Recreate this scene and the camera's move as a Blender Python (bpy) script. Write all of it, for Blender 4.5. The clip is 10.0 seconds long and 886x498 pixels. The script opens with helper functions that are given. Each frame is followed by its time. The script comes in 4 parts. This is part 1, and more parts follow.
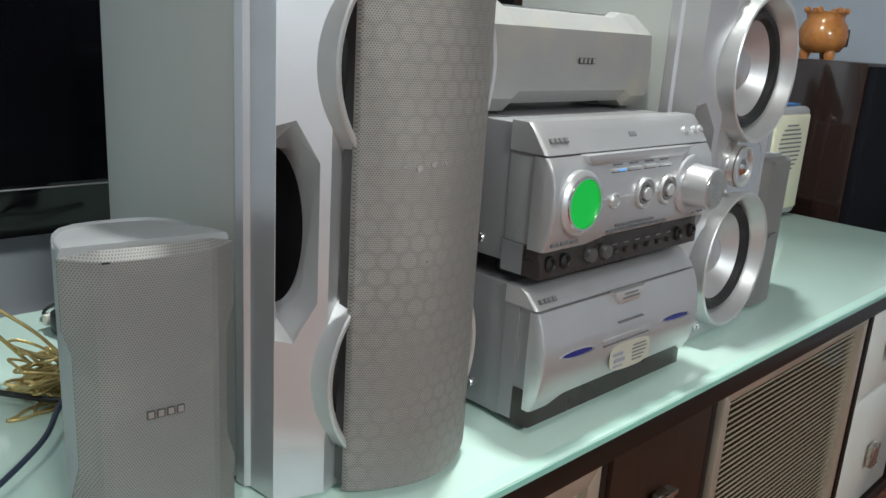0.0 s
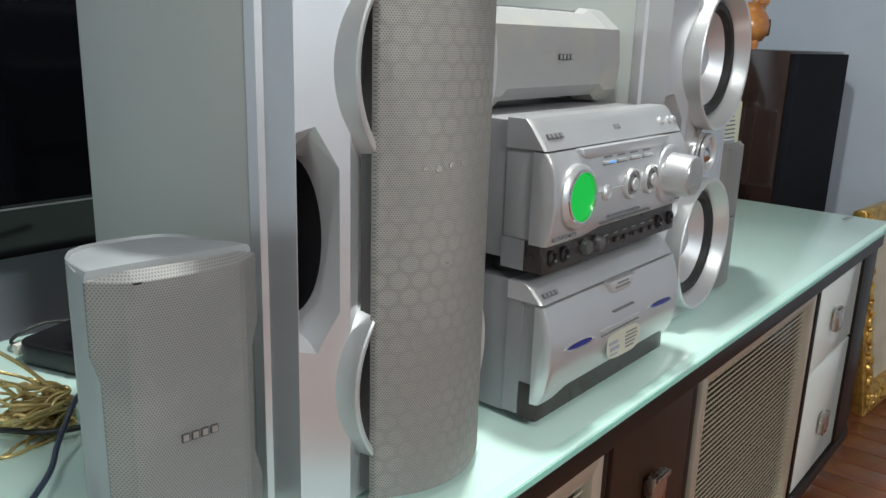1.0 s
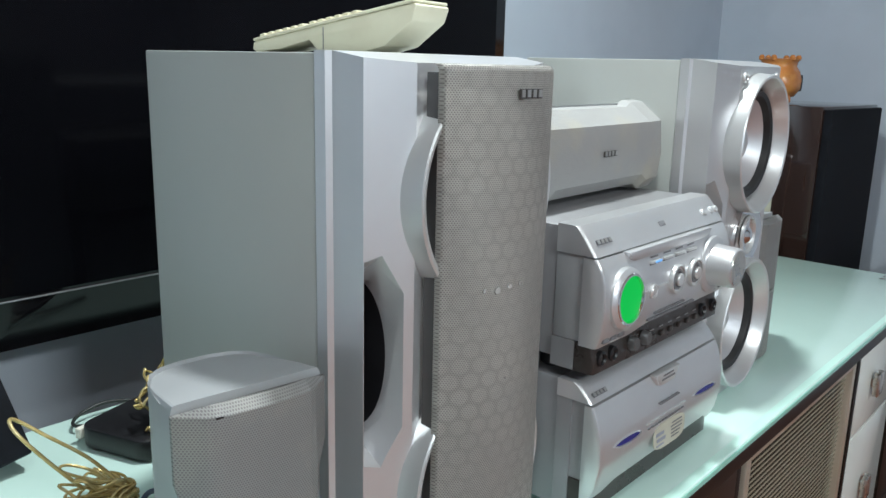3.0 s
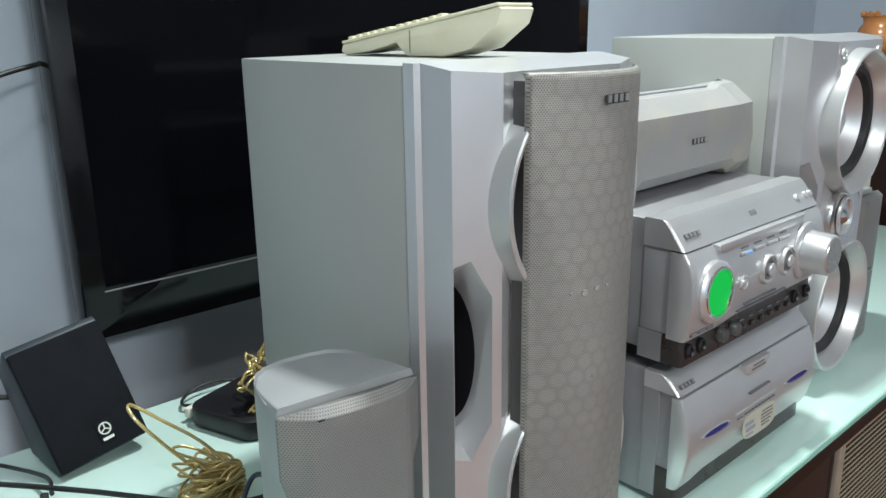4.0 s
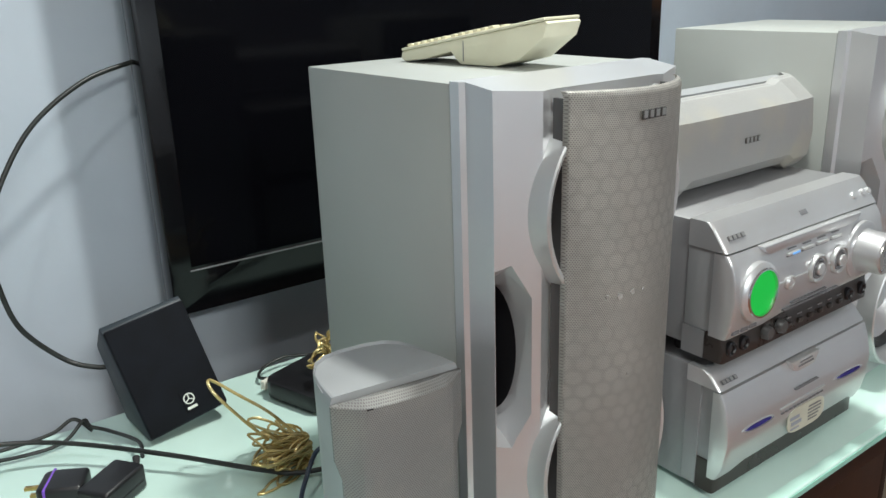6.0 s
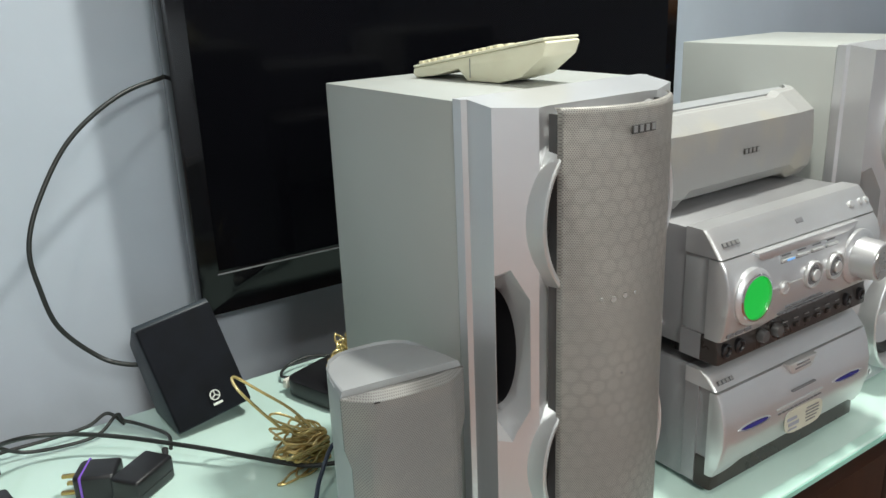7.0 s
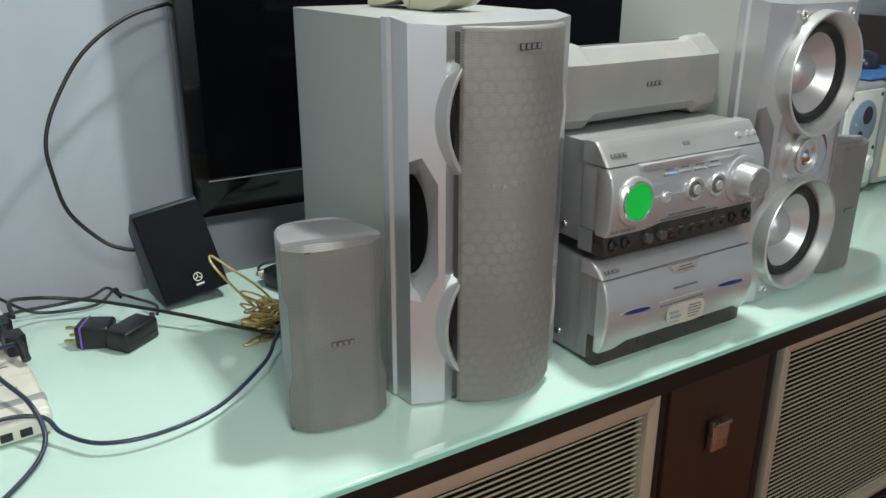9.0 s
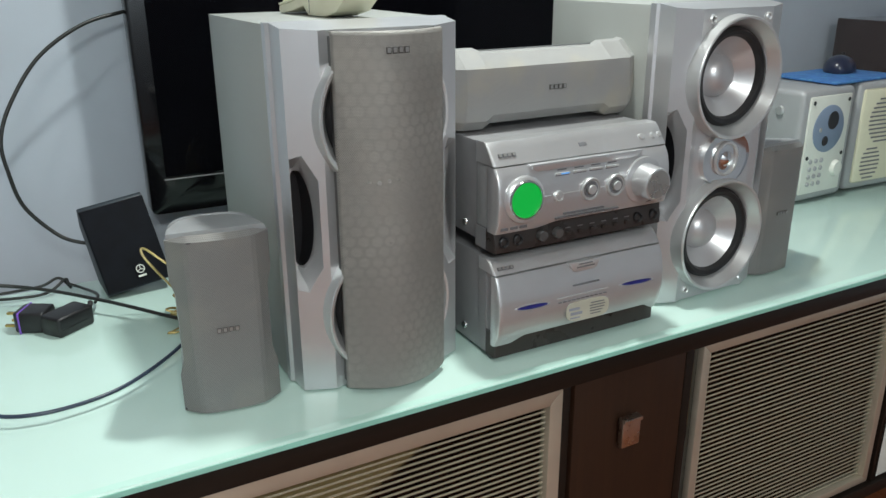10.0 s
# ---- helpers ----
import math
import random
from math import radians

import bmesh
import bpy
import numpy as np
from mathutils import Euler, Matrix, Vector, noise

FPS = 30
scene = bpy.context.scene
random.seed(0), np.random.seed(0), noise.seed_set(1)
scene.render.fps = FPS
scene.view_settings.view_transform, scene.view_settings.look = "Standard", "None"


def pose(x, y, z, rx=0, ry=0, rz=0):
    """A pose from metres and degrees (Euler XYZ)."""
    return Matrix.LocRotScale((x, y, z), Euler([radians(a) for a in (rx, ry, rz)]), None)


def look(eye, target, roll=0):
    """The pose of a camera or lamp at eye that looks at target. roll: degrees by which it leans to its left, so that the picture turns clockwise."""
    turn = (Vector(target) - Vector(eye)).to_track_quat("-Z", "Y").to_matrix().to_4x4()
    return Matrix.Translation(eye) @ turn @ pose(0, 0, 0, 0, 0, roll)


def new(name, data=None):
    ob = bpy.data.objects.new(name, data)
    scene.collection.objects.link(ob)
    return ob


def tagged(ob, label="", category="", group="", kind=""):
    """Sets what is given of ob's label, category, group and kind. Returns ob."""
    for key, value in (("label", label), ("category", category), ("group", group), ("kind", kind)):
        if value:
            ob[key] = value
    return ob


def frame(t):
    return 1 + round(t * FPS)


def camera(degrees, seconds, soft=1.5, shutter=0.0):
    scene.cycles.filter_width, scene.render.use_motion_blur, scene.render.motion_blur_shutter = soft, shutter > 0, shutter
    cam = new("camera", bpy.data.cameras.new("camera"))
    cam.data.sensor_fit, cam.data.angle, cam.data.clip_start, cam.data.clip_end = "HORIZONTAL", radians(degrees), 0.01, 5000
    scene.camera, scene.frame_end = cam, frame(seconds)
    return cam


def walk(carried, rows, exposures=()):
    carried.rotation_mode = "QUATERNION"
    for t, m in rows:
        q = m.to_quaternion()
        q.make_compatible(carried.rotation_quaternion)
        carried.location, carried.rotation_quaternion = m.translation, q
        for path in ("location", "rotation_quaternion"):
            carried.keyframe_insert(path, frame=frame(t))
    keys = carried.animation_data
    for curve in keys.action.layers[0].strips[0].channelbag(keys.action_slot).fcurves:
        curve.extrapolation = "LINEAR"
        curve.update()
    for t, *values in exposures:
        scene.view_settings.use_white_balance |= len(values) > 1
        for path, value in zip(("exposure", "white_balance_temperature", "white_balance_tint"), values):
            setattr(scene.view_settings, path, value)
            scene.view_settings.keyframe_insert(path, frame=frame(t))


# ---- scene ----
cam = camera(58.0, 10.0)
PATH = [
    (0, (0.082, 0.058, 0.964), (1.437, 1.43, 0.434), 3.7),
    (0.5, (0.064, 0.102, 0.972), (1.513, 1.377, 0.449), 1.4),
    (1, (0.026, 0.118, 0.959), (1.515, 1.349, 0.442), 1.8),
    (1.5, (0.002, 0.126, 0.958), (1.5, 1.343, 0.434), 1.9),
    (2, (-0.007, 0.132, 0.964), (1.487, 1.359, 0.448), 1.6),
    (2.5, (-0.006, 0.131, 1.003), (1.478, 1.38, 0.514), 1.0),
    (2.7, (-0.004, 0.136, 1.017), (1.476, 1.4, 0.555), 1.2),
    (3.8, (0.001, 0.136, 1.082), (1.345, 1.526, 0.57), -0.3),
    (4, (-0.01, 0.134, 1.081), (1.287, 1.553, 0.531), -0.8),
    (4.5, (-0.028, 0.14, 1.083), (1.182, 1.614, 0.48), -1.0),
    (5, (-0.022, 0.116, 1.094), (1.183, 1.59, 0.482), -0.5),
    (5.5, (-0.015, 0.093, 1.114), (1.117, 1.618, 0.487), -1.6),
    (6, (-0.009, 0.081, 1.129), (1.11, 1.614, 0.498), -1.8),
    (6.2, (-0.014, 0.084, 1.134), (1.096, 1.625, 0.507), -1.8),
    (7.3, (-0.018, -0.002, 1.145), (1.018, 1.594, 0.531), -1.9),
    (7.5, (-0.014, -0.016, 1.137), (1.008, 1.587, 0.516), -1.5),
    (8, (-0.041, -0.059, 1.121), (0.969, 1.53, 0.445), -1.5),
    (8.5, (-0.062, -0.127, 1.108), (0.936, 1.466, 0.425), -0.4),
    (9, (-0.04, -0.213, 1.114), (0.963, 1.375, 0.426), 0.2),
    (9.5, (0.035, -0.289, 1.124), (1.0, 1.326, 0.446), -0.2),
    (10, (0.122, -0.368, 1.116), (1.017, 1.288, 0.443), -0.3),
]
walk(cam, [(t, look(eye, target, roll)) for t, eye, target, roll in PATH], [(0, -0.08, 6500, 10), (1, 0.07, 6450, 10), (2.5, 0.15, 6150, 9), (4.5, 0.1, 6350, 9), (5.5, 0.05, 6500, 10), (7.5, 0.06, 6800, 10), (8.5, -0.13, 6800, 10), (9.2, -0.24, 6550, 9), (10, -0.2, 6500, 9)])

# ---- light: two ceiling lamps near the sideboard, an added fill light further back in the room ----
scene.view_settings.exposure = 0.0
world = bpy.data.worlds.new("room_air")
world.use_nodes = True
world.node_tree.nodes["Background"].inputs[0].default_value = (0.6, 0.7, 0.8, 1)
world.node_tree.nodes["Background"].inputs[1].default_value = 0.02
scene.world = world


def lamp(name, at, width, length, watts, colour):
    data = bpy.data.lights.new(name, "AREA")
    data.shape, data.size, data.size_y, data.energy, data.color = "RECTANGLE", width, length, watts, colour
    ob = new(name, data)
    ob.matrix_world = pose(*at)
    return ob


lamp("ceiling_lamp_over_sideboard", (0.88, 0.70, 2.26), 0.10, 0.10, 28, (0.955, 1.0, 0.965))
lamp("ceiling_lamp_by_wall", (-0.17, 0.07, 2.26), 0.10, 0.10, 5.5, (0.955, 1.0, 0.965))
# added fill that brightens the fronts, not a known fitting
lamp("room_fill_lamp", (-0.10, -2.0, 2.26), 0.60, 0.60, 80, (0.955, 1.0, 0.965))


# ---- materials ----
def nodes_of(name):
    m = bpy.data.materials.new(name)
    m.use_nodes = True
    return m, m.node_tree.nodes, m.node_tree.links, m.node_tree.nodes["Principled BSDF"]


def paint(name, colour, rough=0.5, metal=0.0, var=0.08, scale=12.0, fine=300.0, bump=0.05, stain=None, stain_amount=0.0, coat=0.0, spec=0.5):
    """A surface with slow and fine variation of its colour and gloss, and a fine relief."""
    m, n, l, b = nodes_of(name)
    co = n.new("ShaderNodeTexCoord")
    big = n.new("ShaderNodeTexNoise")
    big.inputs["Scale"].default_value, big.inputs["Detail"].default_value = scale, 4
    small = n.new("ShaderNodeTexNoise")
    small.inputs["Scale"].default_value, small.inputs["Detail"].default_value = fine, 2
    l.new(co.outputs["Object"], big.inputs["Vector"])
    l.new(co.outputs["Object"], small.inputs["Vector"])
    mix = n.new("ShaderNodeMixRGB")
    mix.blend_type = "MIX"
    ramp = n.new("ShaderNodeMapRange")
    ramp.inputs[1].default_value, ramp.inputs[2].default_value = 0.35, 0.65
    l.new(big.outputs["Fac"], ramp.inputs[0])
    l.new(ramp.outputs[0], mix.inputs[0])
    mix.inputs[1].default_value = (*[c * (1 - var) for c in colour], 1)
    mix.inputs[2].default_value = (*[min(1, c * (1 + var)) for c in colour], 1)
    last = mix.outputs[0]
    if stain:
        spots = n.new("ShaderNodeTexNoise")
        spots.inputs["Scale"].default_value, spots.inputs["Detail"].default_value = scale * 2.3, 5
        l.new(co.outputs["Object"], spots.inputs["Vector"])
        cut = n.new("ShaderNodeMapRange")
        cut.inputs[1].default_value, cut.inputs[2].default_value, cut.inputs[4].default_value = 0.52, 0.68, stain_amount
        l.new(spots.outputs["Fac"], cut.inputs[0])
        over = n.new("ShaderNodeMixRGB")
        l.new(cut.outputs[0], over.inputs[0])
        l.new(last, over.inputs[1])
        over.inputs[2].default_value = (*stain, 1)
        last = over.outputs[0]
    l.new(last, b.inputs["Base Color"])
    gloss = n.new("ShaderNodeMapRange")
    gloss.inputs[3].default_value, gloss.inputs[4].default_value = max(0.02, rough * 0.85), min(1, rough * 1.15)
    l.new(big.outputs["Fac"], gloss.inputs[0])
    l.new(gloss.outputs[0], b.inputs["Roughness"])
    b.inputs["Metallic"].default_value = metal
    b.inputs["Coat Weight"].default_value = coat
    b.inputs["Specular IOR Level"].default_value = spec
    if bump:
        bp = n.new("ShaderNodeBump")
        bp.inputs["Strength"].default_value, bp.inputs["Distance"].default_value = bump, 0.001
        l.new(small.outputs["Fac"], bp.inputs["Height"])
        l.new(bp.outputs[0], b.inputs["Normal"])
    return m


def spots_on(n, l, co, pitch, edge0, edge1):
    """Round spots on a staggered lattice in the object's x and z: 1 inside a spot, 0 between."""
    def math_node(op, a, b=None, c=None):
        q = n.new("ShaderNodeMath")
        q.operation = op
        for k, v in enumerate((a, b, c)):
            if v is None:
                continue
            if isinstance(v, bpy.types.NodeSocket):
                l.new(v, q.inputs[k])
            else:
                q.inputs[k].default_value = v
        return q.outputs[0]
    sep = n.new("ShaderNodeSeparateXYZ")
    l.new(co, sep.inputs[0])
    u = math_node("DIVIDE", sep.outputs[0], pitch)
    v = math_node("DIVIDE", sep.outputs[2], pitch * 1.732)
    out = []
    for shift in (0.0, 0.5):
        a = math_node("SUBTRACT", math_node("FRACT", math_node("ADD", u, shift)), 0.5)
        c = math_node("MULTIPLY", math_node("SUBTRACT", math_node("FRACT", math_node("ADD", v, shift)), 0.5), 1.732)
        out.append(math_node("SQRT", math_node("ADD", math_node("MULTIPLY", a, a), math_node("MULTIPLY", c, c))))
    d = math_node("MINIMUM", out[0], out[1])
    r = n.new("ShaderNodeMapRange")
    r.inputs[1].default_value, r.inputs[2].default_value = edge0, edge1
    r.inputs[3].default_value, r.inputs[4].default_value = 1.0, 0.0
    l.new(d, r.inputs[0])
    return r.outputs[0]


def mesh_cloth(name, colour, hole, pitch, cells=0.0, rough=0.55, metal=0.0, stain=None, stain_amount=0.0):
    """A punched metal grille: fine holes, and where cells is given the honeycomb of the frame behind showing through."""
    m, n, l, b = nodes_of(name)
    co = n.new("ShaderNodeTexCoord").outputs["Object"]
    holes = spots_on(n, l, co, pitch, 0.22, 0.36)
    big = n.new("ShaderNodeTexNoise")
    big.inputs["Scale"].default_value, big.inputs["Detail"].default_value = 7.0, 4
    l.new(co, big.inputs["Vector"])
    tone = n.new("ShaderNodeMixRGB")
    l.new(big.outputs["Fac"], tone.inputs[0])
    tone.inputs[1].default_value = (*[c * 0.86 for c in colour], 1)
    tone.inputs[2].default_value = (*[c * 1.12 for c in colour], 1)
    last = tone.outputs[0]
    if stain:
        cut = n.new("ShaderNodeMapRange")
        cut.inputs[1].default_value, cut.inputs[2].default_value, cut.inputs[4].default_value = 0.50, 0.66, stain_amount
        blot = n.new("ShaderNodeTexNoise")
        blot.inputs["Scale"].default_value, blot.inputs["Detail"].default_value = 14.0, 5
        l.new(co, blot.inputs["Vector"])
        l.new(blot.outputs["Fac"], cut.inputs[0])
        over = n.new("ShaderNodeMixRGB")
        l.new(cut.outputs[0], over.inputs[0])
        l.new(last, over.inputs[1])
        over.inputs[2].default_value = (*stain, 1)
        last = over.outputs[0]
    height = holes
    if cells:
        cell = spots_on(n, l, co, cells, 0.34, 0.47)
        fade = n.new("ShaderNodeTexNoise")
        fade.inputs["Scale"].default_value = 9.0
        l.new(co, fade.inputs["Vector"])
        vis = n.new("ShaderNodeMapRange")
        vis.inputs[1].default_value, vis.inputs[2].default_value, vis.inputs[3].default_value, vis.inputs[4].default_value = 0.38, 0.64, 0.06, 0.38
        l.new(fade.outputs["Fac"], vis.inputs[0])
        f = n.new("ShaderNodeMath")
        f.operation = "MULTIPLY"
        l.new(cell, f.inputs[0])
        l.new(vis.outputs[0], f.inputs[1])
        through_cells = n.new("ShaderNodeMixRGB")
        l.new(f.outputs[0], through_cells.inputs[0])
        l.new(last, through_cells.inputs[1])
        through_cells.inputs[2].default_value = (*[c * 1.45 for c in colour], 1)
        last = through_cells.outputs[0]
    fac = n.new("ShaderNodeMath")
    fac.operation = "MULTIPLY"
    l.new(holes, fac.inputs[0])
    fac.inputs[1].default_value = 0.55
    dark = n.new("ShaderNodeMixRGB")
    l.new(fac.outputs[0], dark.inputs[0])
    l.new(last, dark.inputs[1])
    dark.inputs[2].default_value = (*hole, 1)
    l.new(dark.outputs[0], b.inputs["Base Color"])
    b.inputs["Roughness"].default_value, b.inputs["Metallic"].default_value = rough, metal
    bp = n.new("ShaderNodeBump")
    bp.invert = True
    bp.inputs["Strength"].default_value, bp.inputs["Distance"].default_value = 0.35, 0.0006
    l.new(height, bp.inputs["Height"])
    l.new(bp.outputs[0], b.inputs["Normal"])
    return m


def glow(name, colour, strength):
    m, n, l, b = nodes_of(name)
    b.inputs["Base Color"].default_value = (*[c * 0.3 for c in colour], 1)
    b.inputs["Emission Color"].default_value = (*colour, 1)
    b.inputs["Emission Strength"].default_value = strength
    b.inputs["Roughness"].default_value = 0.5
    return m


def clear_glass(name, tint, gloss=0.08, rough=0.02):
    m, n, l, b = nodes_of(name)
    tr = n.new("ShaderNodeBsdfTransparent")
    tr.inputs[0].default_value = (*tint, 1)
    gl = n.new("ShaderNodeBsdfGlossy")
    gl.inputs["Roughness"].default_value = rough
    mx = n.new("ShaderNodeMixShader")
    fr = n.new("ShaderNodeFresnel")
    fr.inputs[0].default_value = 1.5
    l.new(fr.outputs[0], mx.inputs[0])
    l.new(tr.outputs[0], mx.inputs[1])
    l.new(gl.outputs[0], mx.inputs[2])
    l.new(mx.outputs[0], n["Material Output"].inputs[0])
    return m


def half_clear(name, colour, clear):
    """A frosted print that lets part of the light through."""
    m, n, l, b = nodes_of(name)
    b.inputs["Base Color"].default_value = (*colour, 1)
    b.inputs["Roughness"].default_value = 0.4
    tr = n.new("ShaderNodeBsdfTransparent")
    mx = n.new("ShaderNodeMixShader")
    mx.inputs[0].default_value = clear
    l.new(b.outputs[0], mx.inputs[1])
    l.new(tr.outputs[0], mx.inputs[2])
    l.new(mx.outputs[0], n["Material Output"].inputs[0])
    return m


def wood(name, light, dark, rough=0.35, axis=0, scale=6.0, coat=0.0, gloss=0.5):
    m, n, l, b = nodes_of(name)
    co = n.new("ShaderNodeTexCoord")
    mp = n.new("ShaderNodeMapping")
    stretch = [14.0, 14.0, 14.0]
    stretch[axis] = 0.9
    mp.inputs["Scale"].default_value = stretch
    l.new(co.outputs["Object"], mp.inputs[0])
    grain = n.new("ShaderNodeTexNoise")
    grain.inputs["Scale"].default_value, grain.inputs["Detail"].default_value, grain.inputs["Distortion"].default_value = scale, 6, 0.6
    l.new(mp.outputs[0], grain.inputs["Vector"])
    ramp = n.new("ShaderNodeMixRGB")
    l.new(grain.outputs["Fac"], ramp.inputs[0])
    ramp.inputs[1].default_value, ramp.inputs[2].default_value = (*dark, 1), (*light, 1)
    l.new(ramp.outputs[0], b.inputs["Base Color"])
    b.inputs["Roughness"].default_value, b.inputs["Coat Weight"].default_value = rough, coat
    b.inputs["Specular IOR Level"].default_value = gloss
    bp = n.new("ShaderNodeBump")
    bp.inputs["Strength"].default_value, bp.inputs["Distance"].default_value = 0.12, 0.001
    l.new(grain.outputs["Fac"], bp.inputs["Height"])
    l.new(bp.outputs[0], b.inputs["Normal"])
    return m


M_SILVER = paint("silver_paint", (0.62, 0.625, 0.635), 0.33, 0.66, 0.03, 9, 900, 0.03)
M_SILVER_DULL = paint("dull_silver_plastic", (0.38, 0.39, 0.40), 0.45, 0.2, 0.04, 8, 900, 0.04)
M_VINYL = paint("grey_vinyl", (0.355, 0.37, 0.35), 0.45, 0.0, 0.03, 5, 700, 0.05)
M_CASE = paint("grey_steel_case", (0.34, 0.34, 0.35), 0.40, 0.5, 0.05, 10, 800, 0.06)
M_GRILLE = mesh_cloth("punched_grille", (0.55, 0.532, 0.50), (0.09, 0.08, 0.075), 0.0020, 0.0165, 0.5, 0.2)
# pale colour of the glints on the punched grille
M_GLINT = paint("painted_glint", (0.36, 0.352, 0.335), 0.85, 0.0, 0.1, 300)
M_GRILLE_SAT = mesh_cloth("fine_grille", (0.245, 0.242, 0.237), (0.05, 0.047, 0.045), 0.0021, 0.0, 0.55, 0.12, (0.38, 0.36, 0.30), 0.25)
M_GRILLE_CEN = mesh_cloth("stained_grille_cloth", (0.36, 0.36, 0.35), (0.16, 0.16, 0.16), 0.0014, 0.0, 0.6, 0.15, (0.44, 0.40, 0.31), 0.6)
M_BLACK = paint("black_plastic", (0.012, 0.012, 0.014), 0.38, 0, 0.2, 20, 600, 0.08)
M_BLACKMATT = paint("black_cloth", (0.006, 0.007, 0.010), 0.85, 0, 0.3, 30, 1500, 0.3, None, 0.0, 0.0, 0.18)
M_BLUEBLACK = paint("blue_black_case", (0.018, 0.027, 0.036), 0.5, 0, 0.1, 12, 900, 0.12)
M_RUBBER = paint("black_rubber", (0.014, 0.014, 0.015), 0.48, 0, 0.2, 40, 600, 0.1)
M_CHROME = paint("chrome", (0.80, 0.80, 0.80), 0.10, 1.0, 0.02, 10, 300, 0.0)
M_BRUSHED = paint("brushed_metal", (0.62, 0.60, 0.55), 0.28, 1.0, 0.06, 40, 500, 0.05)
M_CONE = paint("silver_cone", (0.62, 0.62, 0.63), 0.36, 0.6, 0.03, 20, 600, 0.03)
M_RING = paint("satin_ring", (0.66, 0.67, 0.67), 0.33, 0.6, 0.03, 10, 700, 0.02)
M_BROWNPLATE = paint("smoked_brown_panel", (0.040, 0.033, 0.030), 0.28, 0.2, 0.1, 20, 500, 0.03)
M_TVGLOSS = paint("tv_gloss_black", (0.004, 0.004, 0.005), 0.10, 0, 0.1, 4, 50, 0.0, None, 0.0, 0.0, 0.3)
M_TVTRIM = paint("dark_trim_metal", (0.22, 0.22, 0.23), 0.4, 0.6, 0.05)
M_TVSCREEN = paint("tv_screen", (0.002, 0.002, 0.003), 0.10, 0, 0.1, 4, 50, 0.0, None, 0.0, 0.0, 0.12)
M_WALL = paint("blue_grey_wall_paint", (0.475, 0.53, 0.60), 0.65, 0, 0.05, 2.5, 60, 0.25, (0.40, 0.46, 0.53), 0.3)
M_CEIL = paint("white_ceiling_paint", (0.80, 0.80, 0.78), 0.8, 0, 0.02, 3, 80, 0.1)
M_GLASS_TOP = paint("mint_back_painted_glass", (0.60, 0.80, 0.73), 0.09, 0, 0.025, 3, 200, 0.0, (0.54, 0.77, 0.69), 0.25, 0.3)
M_GLASS_RIM = paint("pale_glass_rim", (0.56, 0.82, 0.73), 0.10, 0, 0.03, 6, 200, 0.0)
M_GLASS_EDGE = paint("green_glass_edge", (0.30, 0.62, 0.52), 0.15, 0, 0.06, 6, 200, 0.02)
M_WENGE = wood("wenge_veneer", (0.019, 0.013, 0.0095), (0.009, 0.0065, 0.005), 0.42, 0, 5, 0.04, 0.22)
M_WENGE_UP = wood("red_brown_veneer", (0.044, 0.019, 0.0095), (0.020, 0.009, 0.005), 0.5, 2, 5, 0.05, 0.25)
M_INNER = wood("brown_inner_board", (0.30, 0.19, 0.11), (0.20, 0.12, 0.07), 0.5, 0, 5, 0.1)
M_KNOBDARK = paint("dark_grey_knob", (0.11, 0.11, 0.11), 0.35, 0.4, 0.05, 20)
M_ALU = paint("champagne_aluminium", (0.56, 0.50, 0.40), 0.32, 0.55, 0.04, 14, 700, 0.03)
M_STRIPE = half_clear("frosted_stripe", (0.46, 0.41, 0.31), 0.45)
M_PANE = clear_glass("clear_pane", (0.86, 0.90, 0.86))
M_WHITEGLASS = paint("white_glass_front", (0.78, 0.82, 0.77), 0.12, 0, 0.03, 4, 200, 0.0)
M_SHELF = wood("pale_shelf_wood", (0.60, 0.42, 0.20), (0.46, 0.30, 0.13), 0.45, 0, 4)
M_WHITE = paint("white_plastic", (0.74, 0.72, 0.64), 0.38, 0, 0.04, 10, 500, 0.04, (0.55, 0.50, 0.38), 0.25)
M_CREAM = paint("cream_plastic", (0.72, 0.70, 0.53), 0.40, 0, 0.03, 10, 500, 0.04, (0.62, 0.58, 0.42), 0.3)
M_CREAMDARK = paint("cream_plastic_aged", (0.66, 0.62, 0.44), 0.45, 0, 0.05, 12, 500, 0.04)
M_GOLDCABLE = paint("golden_clear_cable", (0.62, 0.48, 0.20), 0.25, 0.55, 0.18, 30, 400, 0.05, (0.80, 0.72, 0.48), 0.4)
M_CABLE = paint("black_cable", (0.016, 0.018, 0.017), 0.42, 0, 0.15, 30, 400, 0.05)
M_BLUECABLE = paint("blue_black_cable", (0.03, 0.045, 0.075), 0.32, 0, 0.15, 30, 400, 0.03)
M_PURPLE = paint("purple_line", (0.22, 0.09, 0.55), 0.4, 0, 0.05)
M_BRASS = paint("brass", (0.60, 0.42, 0.16), 0.28, 1.0, 0.06, 30)
M_BADGE_DARK = paint("badge_dark", (0.10, 0.095, 0.09), 0.4, 0.3, 0.05)
M_BADGE_LIGHT = paint("badge_light", (0.40, 0.40, 0.39), 0.35, 0.6, 0.03)
M_PRINT = paint("grey_print", (0.16, 0.16, 0.17), 0.5, 0, 0.05)
M_LCD = glow("green_display", (0.0, 0.44, 0.05), 0.85)
M_BLUELED = glow("blue_led", (0.20, 0.50, 1.0), 0.75)
M_BLUESLIT = paint("dark_blue_window", (0.030, 0.035, 0.22), 0.12, 0.1, 0.1)
M_STICKER = paint("cream_sticker", (0.50, 0.49, 0.40), 0.5, 0, 0.05, 30)
M_STICKBLUE = paint("sticker_blue", (0.28, 0.30, 0.36), 0.5, 0, 0.05)
